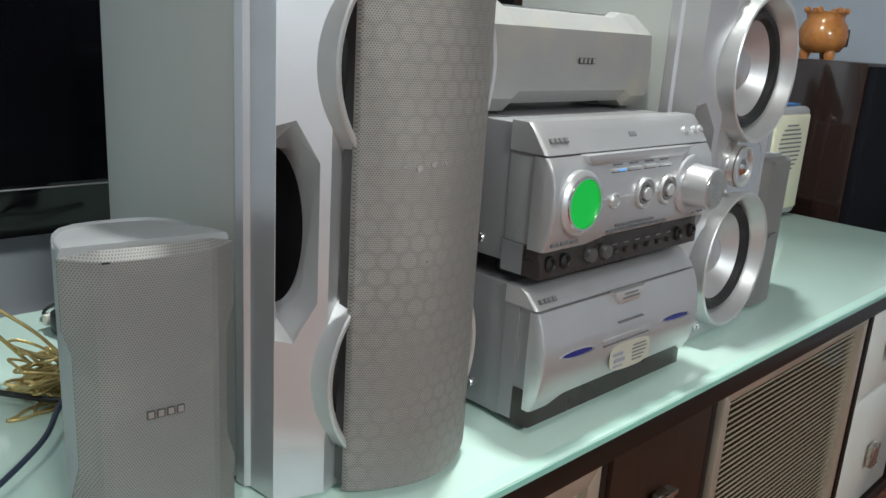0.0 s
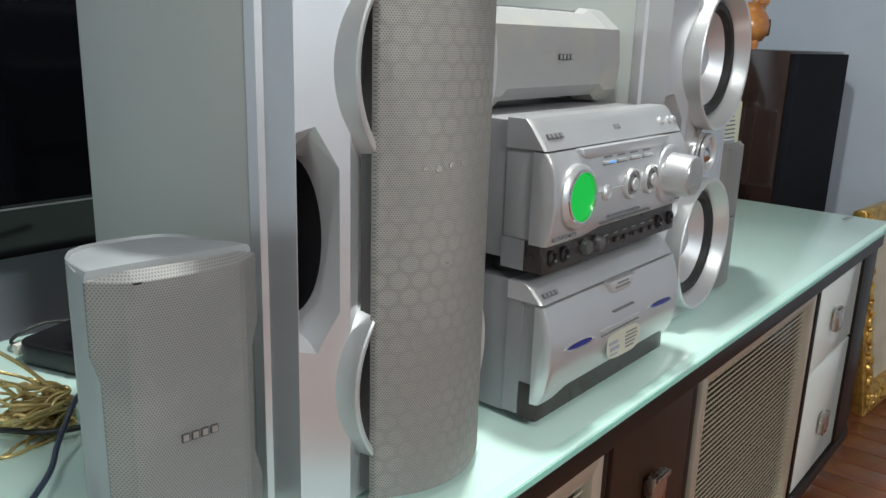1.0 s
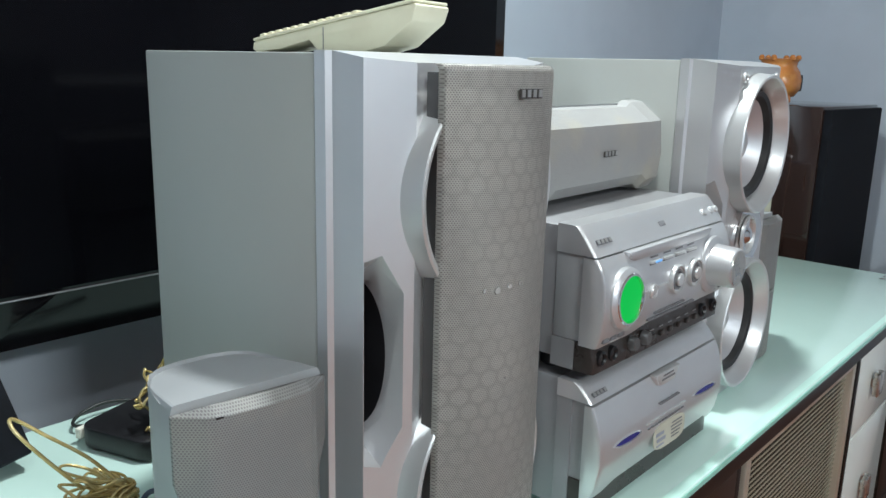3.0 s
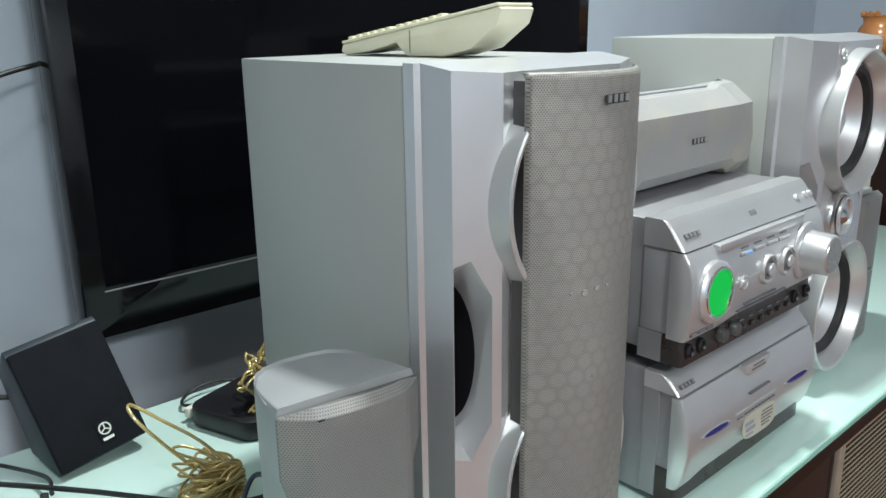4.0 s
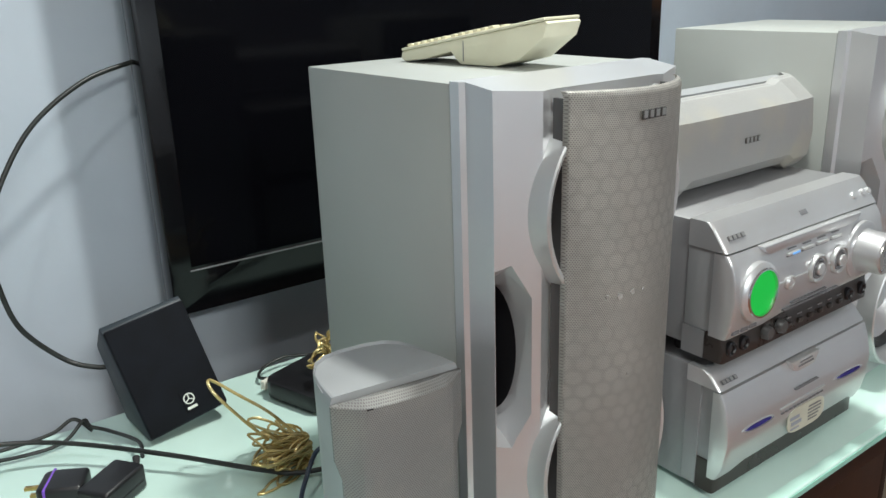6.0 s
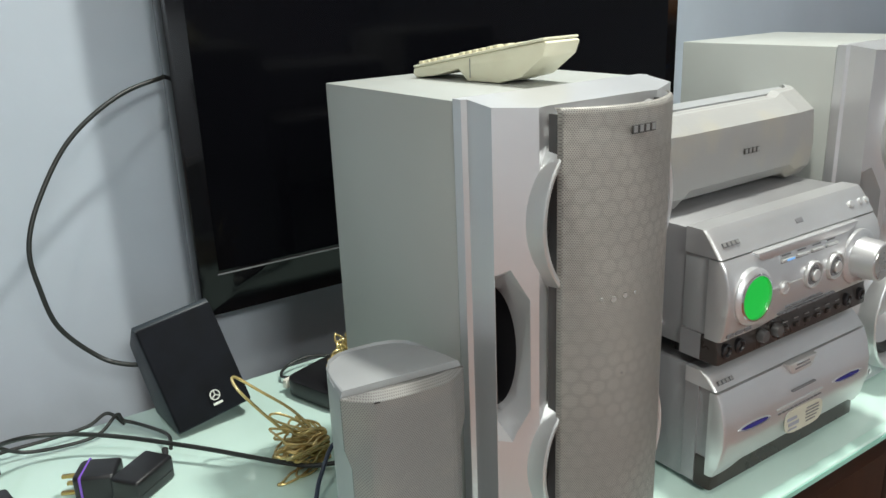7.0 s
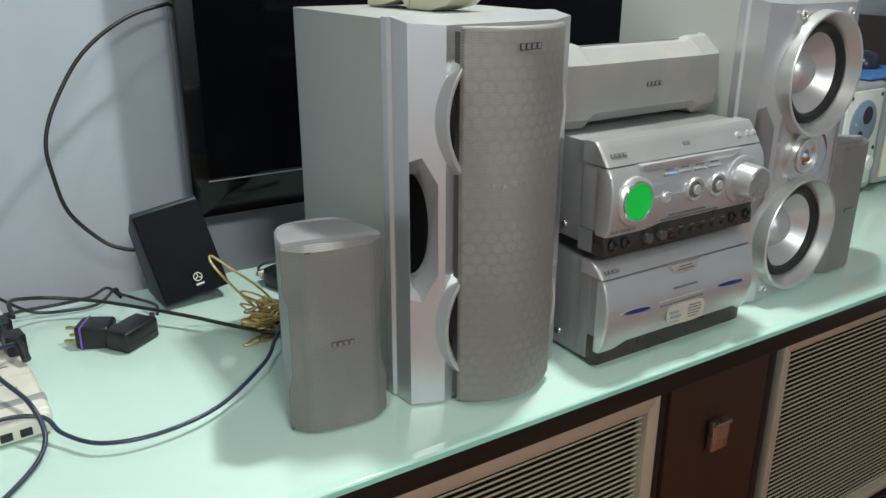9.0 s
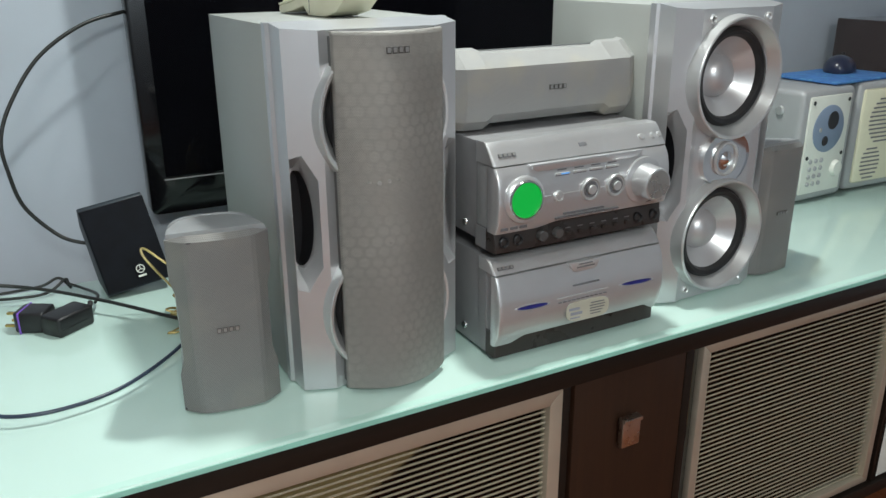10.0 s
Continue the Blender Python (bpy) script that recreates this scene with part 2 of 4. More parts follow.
M_TERRA = paint("glazed_terracotta", (0.50, 0.19, 0.05), 0.22, 0, 0.18, 14, 200, 0.05, (0.62, 0.30, 0.08), 0.5, 0.4)
M_GILT = paint("gilded_wood", (0.58, 0.36, 0.09), 0.32, 0.75, 0.25, 40, 300, 0.3, (0.22, 0.11, 0.03), 0.5)
M_TOWERWOOD = wood("dark_polished_wood", (0.045, 0.025, 0.020), (0.014, 0.009, 0.008), 0.10, 2, 4, 0.6)
M_FLOOR = wood("red_brown_floor", (0.26, 0.085, 0.036), (0.14, 0.042, 0.018), 0.30, 1, 4, 0.2)
M_PAD = paint("blue_mouse_pad", (0.05, 0.16, 0.42), 0.7, 0, 0.15, 30, 900, 0.2, (0.10, 0.35, 0.50), 0.5)
M_MOUSE = paint("dark_blue_mouse", (0.02, 0.025, 0.05), 0.3, 0, 0.1)
M_DIAL = paint("blue_grey_dial", (0.20, 0.26, 0.36), 0.4, 0, 0.05)
M_OFFWHITE = paint("off_white_face", (0.70, 0.72, 0.66), 0.4, 0, 0.03, 20)
M_MIRROR = paint("pale_canvas", (0.55, 0.48, 0.36), 0.6, 0, 0.1)


# ---- mesh helpers ----
def finish(bm, smooth=None):
    bmesh.ops.recalc_face_normals(bm, faces=bm.faces)
    if smooth:
        cosine = math.cos(radians(smooth))
        for f in bm.faces:
            f.smooth = True
        for e in bm.edges:
            if len(e.link_faces) == 2 and e.link_faces[0].normal.dot(e.link_faces[1].normal) < cosine:
                e.smooth = False
    return bm


def part(name, bm, material, parent=None, label="", at=None, smooth=35):
    finish(bm, smooth)
    me = bpy.data.meshes.new(name)
    bm.to_mesh(me)
    bm.free()
    me.materials.append(material)
    ob = new(name, me)
    if parent is not None:
        ob.parent = parent
    if at is not None:
        ob.matrix_basis = at
    if label:
        ob["label"] = label
    return ob


def twin(ob, at, parent=None):
    """Another piece on the same mesh."""
    o = new(ob.name.split(".")[0], ob.data)
    o.parent = parent or ob.parent
    o.matrix_basis = at
    return o


def thing(name, at, label, category, group="", kind=""):
    ob = new(name)
    ob.empty_display_size = 0.05
    ob.matrix_world = at
    return tagged(ob, label, category, group, kind)


def box(x0, x1, y0, y1, z0, z1, bevel=0.0, seg=2):
    bm = bmesh.new()
    bmesh.ops.create_cube(bm, size=1.0)
    for v in bm.verts:
        v.co = Vector(((x0 + x1) / 2 + v.co.x * (x1 - x0), (y0 + y1) / 2 + v.co.y * (y1 - y0), (z0 + z1) / 2 + v.co.z * (z1 - z0)))
    if bevel:
        bmesh.ops.bevel(bm, geom=list(bm.edges), offset=bevel, segments=seg, affect="EDGES", profile=0.5)
    return bm


def prism(points, a, b, axis="z", bevel=0.0, seg=2):
    """A polygon drawn out from a to b: along z its points are (x, y), along x (y, z), along y (x, z)."""
    bm = bmesh.new()
    def put(p, s):
        return {"z": (p[0], p[1], s), "x": (s, p[0], p[1]), "y": (p[0], s, p[1])}[axis]
    lo = [bm.verts.new(put(p, a)) for p in points]
    hi = [bm.verts.new(put(p, b)) for p in points]
    k = len(points)
    bm.faces.new(lo)
    bm.faces.new(list(reversed(hi)))
    for i in range(k):
        bm.faces.new((lo[i], lo[(i + 1) % k], hi[(i + 1) % k], hi[i]))
    bmesh.ops.recalc_face_normals(bm, faces=bm.faces)
    if bevel:
        bmesh.ops.bevel(bm, geom=list(bm.edges), offset=bevel, segments=seg, affect="EDGES", profile=0.5)
    return bm


def lathe(profile, steps=48, axis="y", sx=1.0, sz=1.0, closed=False):
    """A profile of (radius, along) turned about the axis through the origin."""
    bm = bmesh.new()
    rings = []
    for r, s in profile:
        if r < 1e-6:
            p = {"y": (0, s, 0), "z": (0, 0, s), "x": (s, 0, 0)}[axis]
            rings.append([bm.verts.new(p)])
            continue
        ring = []
        for k in range(steps):
            a = 2 * math.pi * k / steps
            c, d = r * math.cos(a) * sx, r * math.sin(a) * sz
            ring.append(bm.verts.new({"y": (c, s, d), "z": (c, d, s), "x": (s, c, d)}[axis]))
        rings.append(ring)
    pairs = list(zip(rings, rings[1:])) + ([(rings[-1], rings[0])] if closed else [])
    for r0, r1 in pairs:
        if len(r0) == 1 and len(r1) == 1:
            continue
        for k in range(steps):
            j = (k + 1) % steps
            if len(r0) == 1:
                bm.faces.new((r0[0], r1[k], r1[j]))
            elif len(r1) == 1:
                bm.faces.new((r0[k], r0[j], r1[0]))
            else:
                bm.faces.new((r0[k], r0[j], r1[j], r1[k]))
    return bm


def loft(sections, cap=True):
    """Skin over equal rings of points."""
    bm = bmesh.new()
    rings = [[bm.verts.new(p) for p in s] for s in sections]
    for r0, r1 in zip(rings, rings[1:]):
        k = len(r0)
        for i in range(k):
            bm.faces.new((r0[i], r0[(i + 1) % k], r1[(i + 1) % k], r1[i]))
    if cap:
        bm.faces.new(rings[0])
        bm.faces.new(list(reversed(rings[-1])))
    return bm


def smooth_line(points, steps=8, closed=False):
    pts = [Vector(p) for p in points]
    out = []
    k = len(pts)
    for i in range(k if closed else k - 1):
        if closed:
            p0, p1, p2, p3 = (pts[(i + j - 1) % k] for j in range(4))
        else:
            p1, p2 = pts[i], pts[i + 1]
            p0 = pts[i - 1] if i else p1 * 2 - p2
            p3 = pts[i + 2] if i + 2 < k else p2 * 2 - p1
        for s in range(steps):
            t = s / steps
            out.append(0.5 * ((2 * p1) + (p2 - p0) * t + (2 * p0 - 5 * p1 + 4 * p2 - p3) * t * t + (3 * p1 - p0 - 3 * p2 + p3) * t ** 3))
    if not closed:
        out.append(pts[-1])
    return out


def tube(points, radius, sides=8, steps=8, closed=False, bm=None):
    """A round cable along a smooth line through the points."""
    bm = bm or bmesh.new()
    line = smooth_line(points, steps, closed)
    rings = []
    k = len(line)
    side = None
    for i, p in enumerate(line):
        d = (line[(i + 1) % k] - line[i - 1]) if closed else (line[min(i + 1, k - 1)] - line[max(i - 1, 0)])
        d.normalize()
        if side is None:
            side = d.orthogonal().normalized()
        side = (side - d * side.dot(d)).normalized()
        up = d.cross(side)
        rings.append([bm.verts.new(p + (side * math.cos(2 * math.pi * a / sides) + up * math.sin(2 * math.pi * a / sides)) * radius) for a in range(sides)])
    for r0, r1 in zip(rings, rings[1:] + ([rings[0]] if closed else [])):
        for a in range(sides):
            bm.faces.new((r0[a], r0[(a + 1) % sides], r1[(a + 1) % sides], r1[a]))
    if not closed:
        bm.faces.new(rings[0])
        bm.faces.new(list(reversed(rings[-1])))
    return bm


def cut(bm, cutters):
    """The mesh less the cutters."""
    finish(bm)
    me = bpy.data.meshes.new("raw")
    bm.to_mesh(me)
    bm.free()
    ob = new("raw", me)
    extra = []
    for c in cutters:
        finish(c)
        cm = bpy.data.meshes.new("cutter")
        c.to_mesh(cm)
        c.free()
        co = new("cutter", cm)
        extra.append(co)
        mod = ob.modifiers.new("cut", "BOOLEAN")
        mod.operation, mod.object, mod.solver = "DIFFERENCE", co, "EXACT"
    bpy.context.view_layer.update()
    done = bpy.data.meshes.new_from_object(ob.evaluated_get(bpy.context.evaluated_depsgraph_get()))
    out = bmesh.new()
    out.from_mesh(done)
    for o in [ob, *extra]:
        d = o.data
        bpy.data.objects.remove(o)
        bpy.data.meshes.remove(d)
    bpy.data.meshes.remove(done)
    return out


def panel(x0, x1, bottom, top, depth, back, nx=24, nz=14, edge=0.004):
    """A bent front panel: depth(z) is its y, bottom(x) its lower edge; it closes at y = back."""
    bm = bmesh.new()
    xs = [x0, x0 + edge * 0.4, x0 + edge] + [x0 + edge + (x1 - x0 - 2 * edge) * i / nx for i in range(1, nx)] + [x1 - edge, x1 - edge * 0.4, x1]
    fall = [edge * 0.9, edge * 0.25, 0] + [0] * (nx - 1) + [0, edge * 0.25, edge * 0.9]
    cols = []
    for x, f in zip(xs, fall):
        b = bottom(x)
        col = []
        for j in range(nz + 1):
            z = b + (top - b) * j / nz
            col.append(bm.verts.new((x, depth(z) + f, z)))
        col.append(bm.verts.new((x, back, top)))
        col.append(bm.verts.new((x, back, b)))
        cols.append(col)
    for c0, c1 in zip(cols, cols[1:]):
        k = len(c0)
        for j in range(k):
            bm.faces.new((c0[j], c0[(j + 1) % k], c1[(j + 1) % k], c1[j]))
    bm.faces.new(cols[0])
    bm.faces.new(list(reversed(cols[-1])))
    return bm


def piecewise(table):
    def f(z):
        if z <= table[0][0]:
            return table[0][1]
        for (a, p), (b, q) in zip(table, table[1:]):
            if z <= b:
                s = (z - a) / (b - a)
                return p + (q - p) * s
        return table[-1][1]
    return f


def disc(r, y0, y1, bevel=0.0, steps=32, sx=1.0, sz=1.0):
    """A flat round piece facing -y, from its back y1 to its face y0."""
    return lathe([(0, y1), (r, y1), (r, y0 + bevel), (r - bevel, y0), (0, y0)], steps, "y", sx, sz)


def badge(parent, at, width, height, dark=True):
    """A maker's badge as four small raised bars with bright faces."""
    w = width / 4.0
    bm = bmesh.new()
    for k in range(4):
        one = box(-w * 0.40, w * 0.40, -0.0009, 0.001, -height * 0.38, height * 0.38, 0.0003)
        bmesh.ops.translate(one, verts=one.verts, vec=((k - 1.5) * w, 0, 0))
        me = bpy.data.meshes.new("bar")
        one.to_mesh(me)
        one.free()
        bm.from_mesh(me)
        bpy.data.meshes.remove(me)
    plate = part("badge", bm, M_BADGE_DARK if dark else M_PRINT, parent, "small maker's badge", at)
    first = None
    for k in range(4):
        m = pose((k - 1.5) * w - 0.0002, -0.0011, height * 0.03)
        if first is None:
            first = part("bar", box(-w * 0.27, w * 0.27, -0.0003, 0.0004, -height * 0.28, height * 0.28), M_BADGE_LIGHT, plate, "", m)
        else:
            twin(first, m, plate)
    return plate

# ---- the room ----
T = 0.55            # top of the glass
FLOOR = -0.11
WALL = 1.42


def setting(name, bm, material, label, category, smooth=None):
    return tagged(part(name, bm, material, None, "", None, smooth), label, category, "", "structure")


setting("floor", box(-2.7, 3.1, -2.6, 1.6, FLOOR - 0.05, FLOOR), M_FLOOR, "polished red-brown wooden floor", "floor")
setting("wall_north", box(-2.7, 3.1, WALL, WALL + 0.12, FLOOR, 2.32), M_WALL, "pale blue-grey painted wall behind the sideboard", "wall")
setting("wall_east", box(2.98, 3.1, -2.6, WALL, FLOOR, 2.32), M_WALL, "pale blue-grey painted end wall", "wall")
setting("wall_south", box(-2.7, 3.1, -2.72, -2.6, FLOOR, 2.32), M_WALL, "pale painted wall across the room", "wall")
setting("wall_west", box(-2.82, -2.7, -2.6, WALL, FLOOR, 2.32), M_WALL, "pale painted side wall", "wall")
setting("ceiling", box(-2.8, 3.1, -2.7, 1.55, 2.32, 2.42), M_CEIL, "white painted ceiling", "ceiling")

# ---- sideboard ----
sideboard = thing("sideboard", pose(0, 0, 0), "dark wenge sideboard with striped glass doors and white drawers", "sideboard")
X0, X1, FRONT, BACK = -0.95, 2.15, 0.505, 1.17
part("top_board", box(X0, X1, 0.495, BACK, 0.500, 0.538, 0.002), M_WENGE, sideboard, "dark wenge top board")
part("bottom_board", box(X0, X1, 0.500, BACK, -0.015, 0.015, 0.002), M_WENGE, sideboard)
part("back_board", box(X0 + 0.02, X1 - 0.02, BACK - 0.012, BACK, 0.015, 0.50), M_INNER, sideboard)
for x in (X0 + 0.02, 0.195, 0.822, 1.085, 1.70, 2.085):
    w = 0.06 if x == 2.085 else 0.018
    part("upright", box(x - w, x + w if x > 2 else x, 0.508 if x != 2.085 else 0.503, BACK - 0.013, 0.016, 0.499, 0.001), M_WENGE, sideboard)
for x in (2.07, 0.62, -0.85):
    for y in (0.56, 1.10):
        leg = part("leg", lathe([(0, -0.017), (0.016, -0.017), (0.015, FLOOR + 0.02), (0.026, FLOOR + 0.012), (0.027, FLOOR + 0.001), (0, FLOOR + 0.001)], 24, "z"), M_CHROME, sideboard, "chrome foot", pose(x, y, 0))

# red-brown middle door with a square knob
middle = part("panel_door", box(0.828, 1.062, 0.505, 0.523, 0.085, 0.497, 0.001), M_WENGE_UP, sideboard, "red-brown veneered door")
knob = part("knob", box(-0.019, 0.019, -0.020, -0.008, -0.027, 0.027, 0.002), M_BRUSHED, middle, "square brushed metal knob", pose(0.934, 0.505, 0.388))
part("knob_lip", box(-0.019, 0.019, -0.024, -0.020, 0.020, 0.027, 0.001), M_BRUSHED, knob)
part("knob_stem", box(-0.007, 0.007, -0.009, 0.001, -0.010, 0.010), M_BRUSHED, knob)
part("drawer_front", box(0.828, 1.062, 0.505, 0.523, 0.018, 0.081, 0.001), M_WENGE_UP, sideboard, "red-brown veneered drawer front")
part("door_panel", box(X0 + 0.025, 0.175, 0.505, 0.523, 0.018, 0.497, 0.001), M_WENGE, sideboard, "plain dark wenge front")
for z in (0.11, 0.30, 0.40):
    part("hinge", box(1.068, 1.082, 0.512, 0.530, z, z + 0.035, 0.002), M_BRUSHED, sideboard, "metal hinge cup")


def glass_door(x0, x1, z0, z1, y, w):
    """An aluminium frame round a clear pane with frosted stripes."""
    d = part("glass_door", prism([(x0, z0), (x1, z0), (x1, z1), (x0, z1)], y + 0.008, y + 0.010, "y"), M_PANE, sideboard, "clear glass door with frosted stripes")
    d.visible_shadow = False
    for name, pts in (("top_rail", [(x0, z1), (x1, z1), (x1 - w, z1 - w), (x0 + w, z1 - w)]), ("bottom_rail", [(x0, z0), (x1, z0), (x1 - w, z0 + w), (x0 + w, z0 + w)]),
                      ("side_rail", [(x0, z0), (x0, z1), (x0 + w, z1 - w), (x0 + w, z0 + w)]), ("side_rail", [(x1, z0), (x1, z1), (x1 - w, z1 - w), (x1 - w, z0 + w)])):
        part(name, prism(pts, y - 0.006, y + 0.016, "y", 0.0016), M_ALU, d, "champagne aluminium rail")
    stripe = None
    z = z0 + w + 0.004
    while z < z1 - w - 0.003:
        m = pose((x0 + x1) / 2, y + 0.0066, z)
        if stripe is None:
            h = (x1 - x0) / 2 - w
            stripe = part("stripe", box(-h, h, -0.0005, 0.0005, -0.0016, 0.0016), M_STRIPE, d, "", m, None)
            stripe.visible_shadow = False
        else:
            twin(stripe, m, d).visible_shadow = False
        z += 0.0101
    return d


glass_door(0.213, 0.806, 0.022, 0.493, 0.512, 0.024)
glass_door(1.108, 1.668, 0.022, 0.493, 0.514, 0.018)
part("shelf", box(0.215, 0.80, 0.56, BACK - 0.02, 0.26, 0.278), M_SHELF, sideboard, "pale wooden shelf")
part("shelf", box(1.105, 1.66, 0.60, BACK - 0.02, 0.262, 0.290), M_SHELF, sideboard, "pale wooden shelf")
for x0, x1, z0, z1, hx, hz in ((1.690, 2.018, 0.305, 0.493, 1.820, 0.397), (1.690, 2.018, 0.022, 0.298, 1.850, 0.142)):
    d = part("drawer", box(x0, x1, 0.508, 0.526, z0, z1, 0.002), M_WHITEGLASS, sideboard, "white glass-fronted drawer")
    h = part("handle", box(-0.018, 0.018, -0.018, -0.006, -0.026, 0.026, 0.002), M_BRUSHED, d, "square brushed metal knob", pose(hx, 0.508, hz))
    part("handle_stem", box(-0.006, 0.006, -0.007, 0.001, -0.01, 0.01), M_BRUSHED, h)

# things behind the right glass door
for x, r, h, z in ((1.385, 0.060, 0.205, 0.0155), (1.235, 0.040, 0.175, 0.0155)):
    jar = thing("jar", pose(x, 0.615, z), "pale plastic jar standing inside the sideboard", "jar", "jars in the sideboard")
    part("body", lathe([(0, 0), (r, 0), (r, h * 0.8), (r * 0.7, h * 0.9), (0, h * 0.9)], 24, "z"), M_OFFWHITE, jar)
    part("lid", lathe([(0, h * 0.901), (r * 0.75, h * 0.901), (r * 0.75, h), (0, h)], 24, "z"), M_OFFWHITE, jar)

glass_top = thing("glass_top", pose(0, 0, 0), "mint green back-painted glass top of the sideboard", "glass top")
part("sheet", box(X0 - 0.02, 2.205, 0.486, 1.195, 0.5385, T, 0.0025, 3), M_GLASS_TOP, glass_top)
part("polished_rim", box(X0 - 0.019, 2.204, 0.4885, 0.5005, T - 0.001, T + 0.0004), M_GLASS_RIM, glass_top, "paler polished rim along the edge")
part("edge_line", box(X0 - 0.02, 2.205, 0.4845, 0.4858, 0.5405, 0.5475), M_GLASS_EDGE, glass_top, "green polished glass edge")
for x in (2.145, 2.175):
    part("dot", lathe([(0, T + 0.0004), (0.008, T + 0.0004), (0.008, T + 0.001), (0, T + 0.001)], 20, "z"), M_PRINT, glass_top, "grey fixing disc", pose(x, 0.585, 0))


# ---- the two tall loudspeakers ----
def woofer(parent, z, wide=1.075, y=-0.057):
    """A cup-shaped ring with rubber surround, cone and dome."""
    m = pose(0, y, z) @ Matrix.Diagonal((wide, 1, 1.042, 1))
    ring = part("woofer", lathe([(0.0968, 0.012), (0.0968, -0.006), (0.0955, -0.022), (0.0955, -0.026), (0.0940, -0.0275), (0.0905, -0.0265), (0.083, -0.012), (0.079, -0.006), (0.0775, 0.002), (0.0775, 0.03)], 72), M_RING, parent, "satin silver woofer ring", m)
    part("surround", lathe([(0.0785, 0.000), (0.0765, -0.006), (0.072, -0.0105), (0.066, -0.0085), (0.0625, -0.001), (0.0615, 0.008)], 64), M_RUBBER, ring, "black rubber surround")
    part("cone", lathe([(0.0628, 0.000), (0.0618, 0.001), (0.026, 0.040), (0.0, 0.042)], 64), M_CONE, ring, "silver cone")
    part("dome", lathe([(0.0355, 0.037), (0.0345, 0.027), (0.0305, 0.017), (0.022, 0.0085), (0.011, 0.0040), (0, 0.0028)], 48), M_CONE, ring, "silver dust cap")
    return ring


def tall_speaker(at, label, grille):
    s = thing("loudspeaker", at, label, "loudspeaker", "pair of tall loudspeakers")
    part("cabinet", box(-0.135, 0.135, 0.0, 0.250, 0.006, 0.503, 0.0015), M_VINYL, s, "grey vinyl-wrapped cabinet")
    for x in (-0.11, 0.11):
        for y in (0.02, 0.22):
            part("foot", lathe([(0, 0), (0.011, 0), (0.012, 0.007), (0, 0.007)], 16, "z"), M_RUBBER, s, "", pose(x, y, 0))
    plan = [(-0.1355, -0.0005), (-0.1355, -0.013), (-0.1305, -0.016), (-0.1285, -0.049), (-0.0845, -0.066), (-0.072, -0.0625),
            (0.072, -0.0625), (0.0845, -0.066), (0.1285, -0.049), (0.1305, -0.016), (0.1355, -0.013), (0.1355, -0.0005)]
    bezel = prism(plan, 0.004, 0.504, "z")
    for v in bezel.verts:
        if v.co.z > 0.4:
            v.co.z += 0.001 if v.co.y > -0.02 else (-0.004 if v.co.y > -0.055 else -0.007)
    scoops = []
    for side in (-1, 1):
        def notch(y, outer, mid, inner, z0, z1, slope, side=side):
            return [(side * x, y, z) for x, z in ((outer, z0), (mid, z0), (inner, z0 + slope), (inner, z1 - slope), (mid, z1), (outer, z1))]
        scoops.append(loft([notch(-0.084, 0.1440, 0.1120, 0.0920, 0.145, 0.351, 0.040), notch(-0.062, 0.1330, 0.1125, 0.0935, 0.148, 0.348, 0.040), notch(-0.046, 0.1268, 0.1130, 0.0985, 0.160, 0.336, 0.036),
                            notch(-0.030, 0.1265, 0.1150, 0.1005, 0.172, 0.324, 0.030), notch(-0.020, 0.1265, 0.1160, 0.1015, 0.180, 0.318, 0.028)]))
        hole = lathe([(0, -0.06), (1.0, -0.06), (1.0, 0.004), (0, 0.004)], 40, "y", 0.0140, 0.069)
        bmesh.ops.translate(hole, verts=hole.verts, vec=(side * 0.1110, 0, 0.249))
        scoops.append(hole)
    for z in (0.117, 0.387):
        well = lathe([(0, -0.10), (0.084, -0.10), (0.084, -0.006), (0, -0.006)], 64)
        bmesh.ops.translate(well, verts=well.verts, vec=(0, 0, z))
        scoops.append(well)
    part("bezel", cut(bezel, scoops), M_SILVER, s, "silver plastic front", None, 28)
    for side in (-1, 1):
        tunnel = lathe([(1.0, -0.019), (1.0, -0.0012), (0, -0.0012)], 40, "y", 0.0138, 0.0685)
        for v in tunnel.verts:
            if v.co.y < -0.01:
                v.co.y -= 0.026 * max(0.0, -side * v.co.x / 0.0138)
        part("port_tube", tunnel, M_BLACK, s, "black bass port", pose(side * 0.1110, 0, 0.249))
    for z in (0.117, 0.387):
        woofer(s, z, 1.01 if grille else 1.075)
    plate = part("tweeter", lathe([(0, -0.004), (0.90, -0.004), (1.0, -0.006), (1.0, 0.010), (0, 0.010)], 56, "y", 0.058, 0.047), M_CHROME, s, "oval mirror-bright tweeter plate", pose(0, -0.066, 0.252))
    part("tweeter_rim", lathe([(0.030, -0.0045), (0.029, -0.008), (0.026, -0.0085), (0.024, -0.0045)], 40), M_RING, plate)
    part("tweeter_horn", lathe([(0.025, -0.005), (0.014, -0.0048), (0.012, -0.006), (0.008, -0.010), (0, -0.012)], 32), M_CHROME, plate, "chrome tweeter dome")
    for x in (-0.060, 0.075):
        for z in (0.022, 0.481):
            screw = part("grille_socket", lathe([(0.0075, 0.004), (0.0075, -0.003), (0.0055, -0.0045), (0.004, -0.003), (0.004, 0.003), (0, 0.003)], 24), M_RING, s, "metal grille socket", pose(x, -0.0625, z))
            part("socket_hole", disc(0.0038, 0.0, 0.002), M_BLACK, screw)
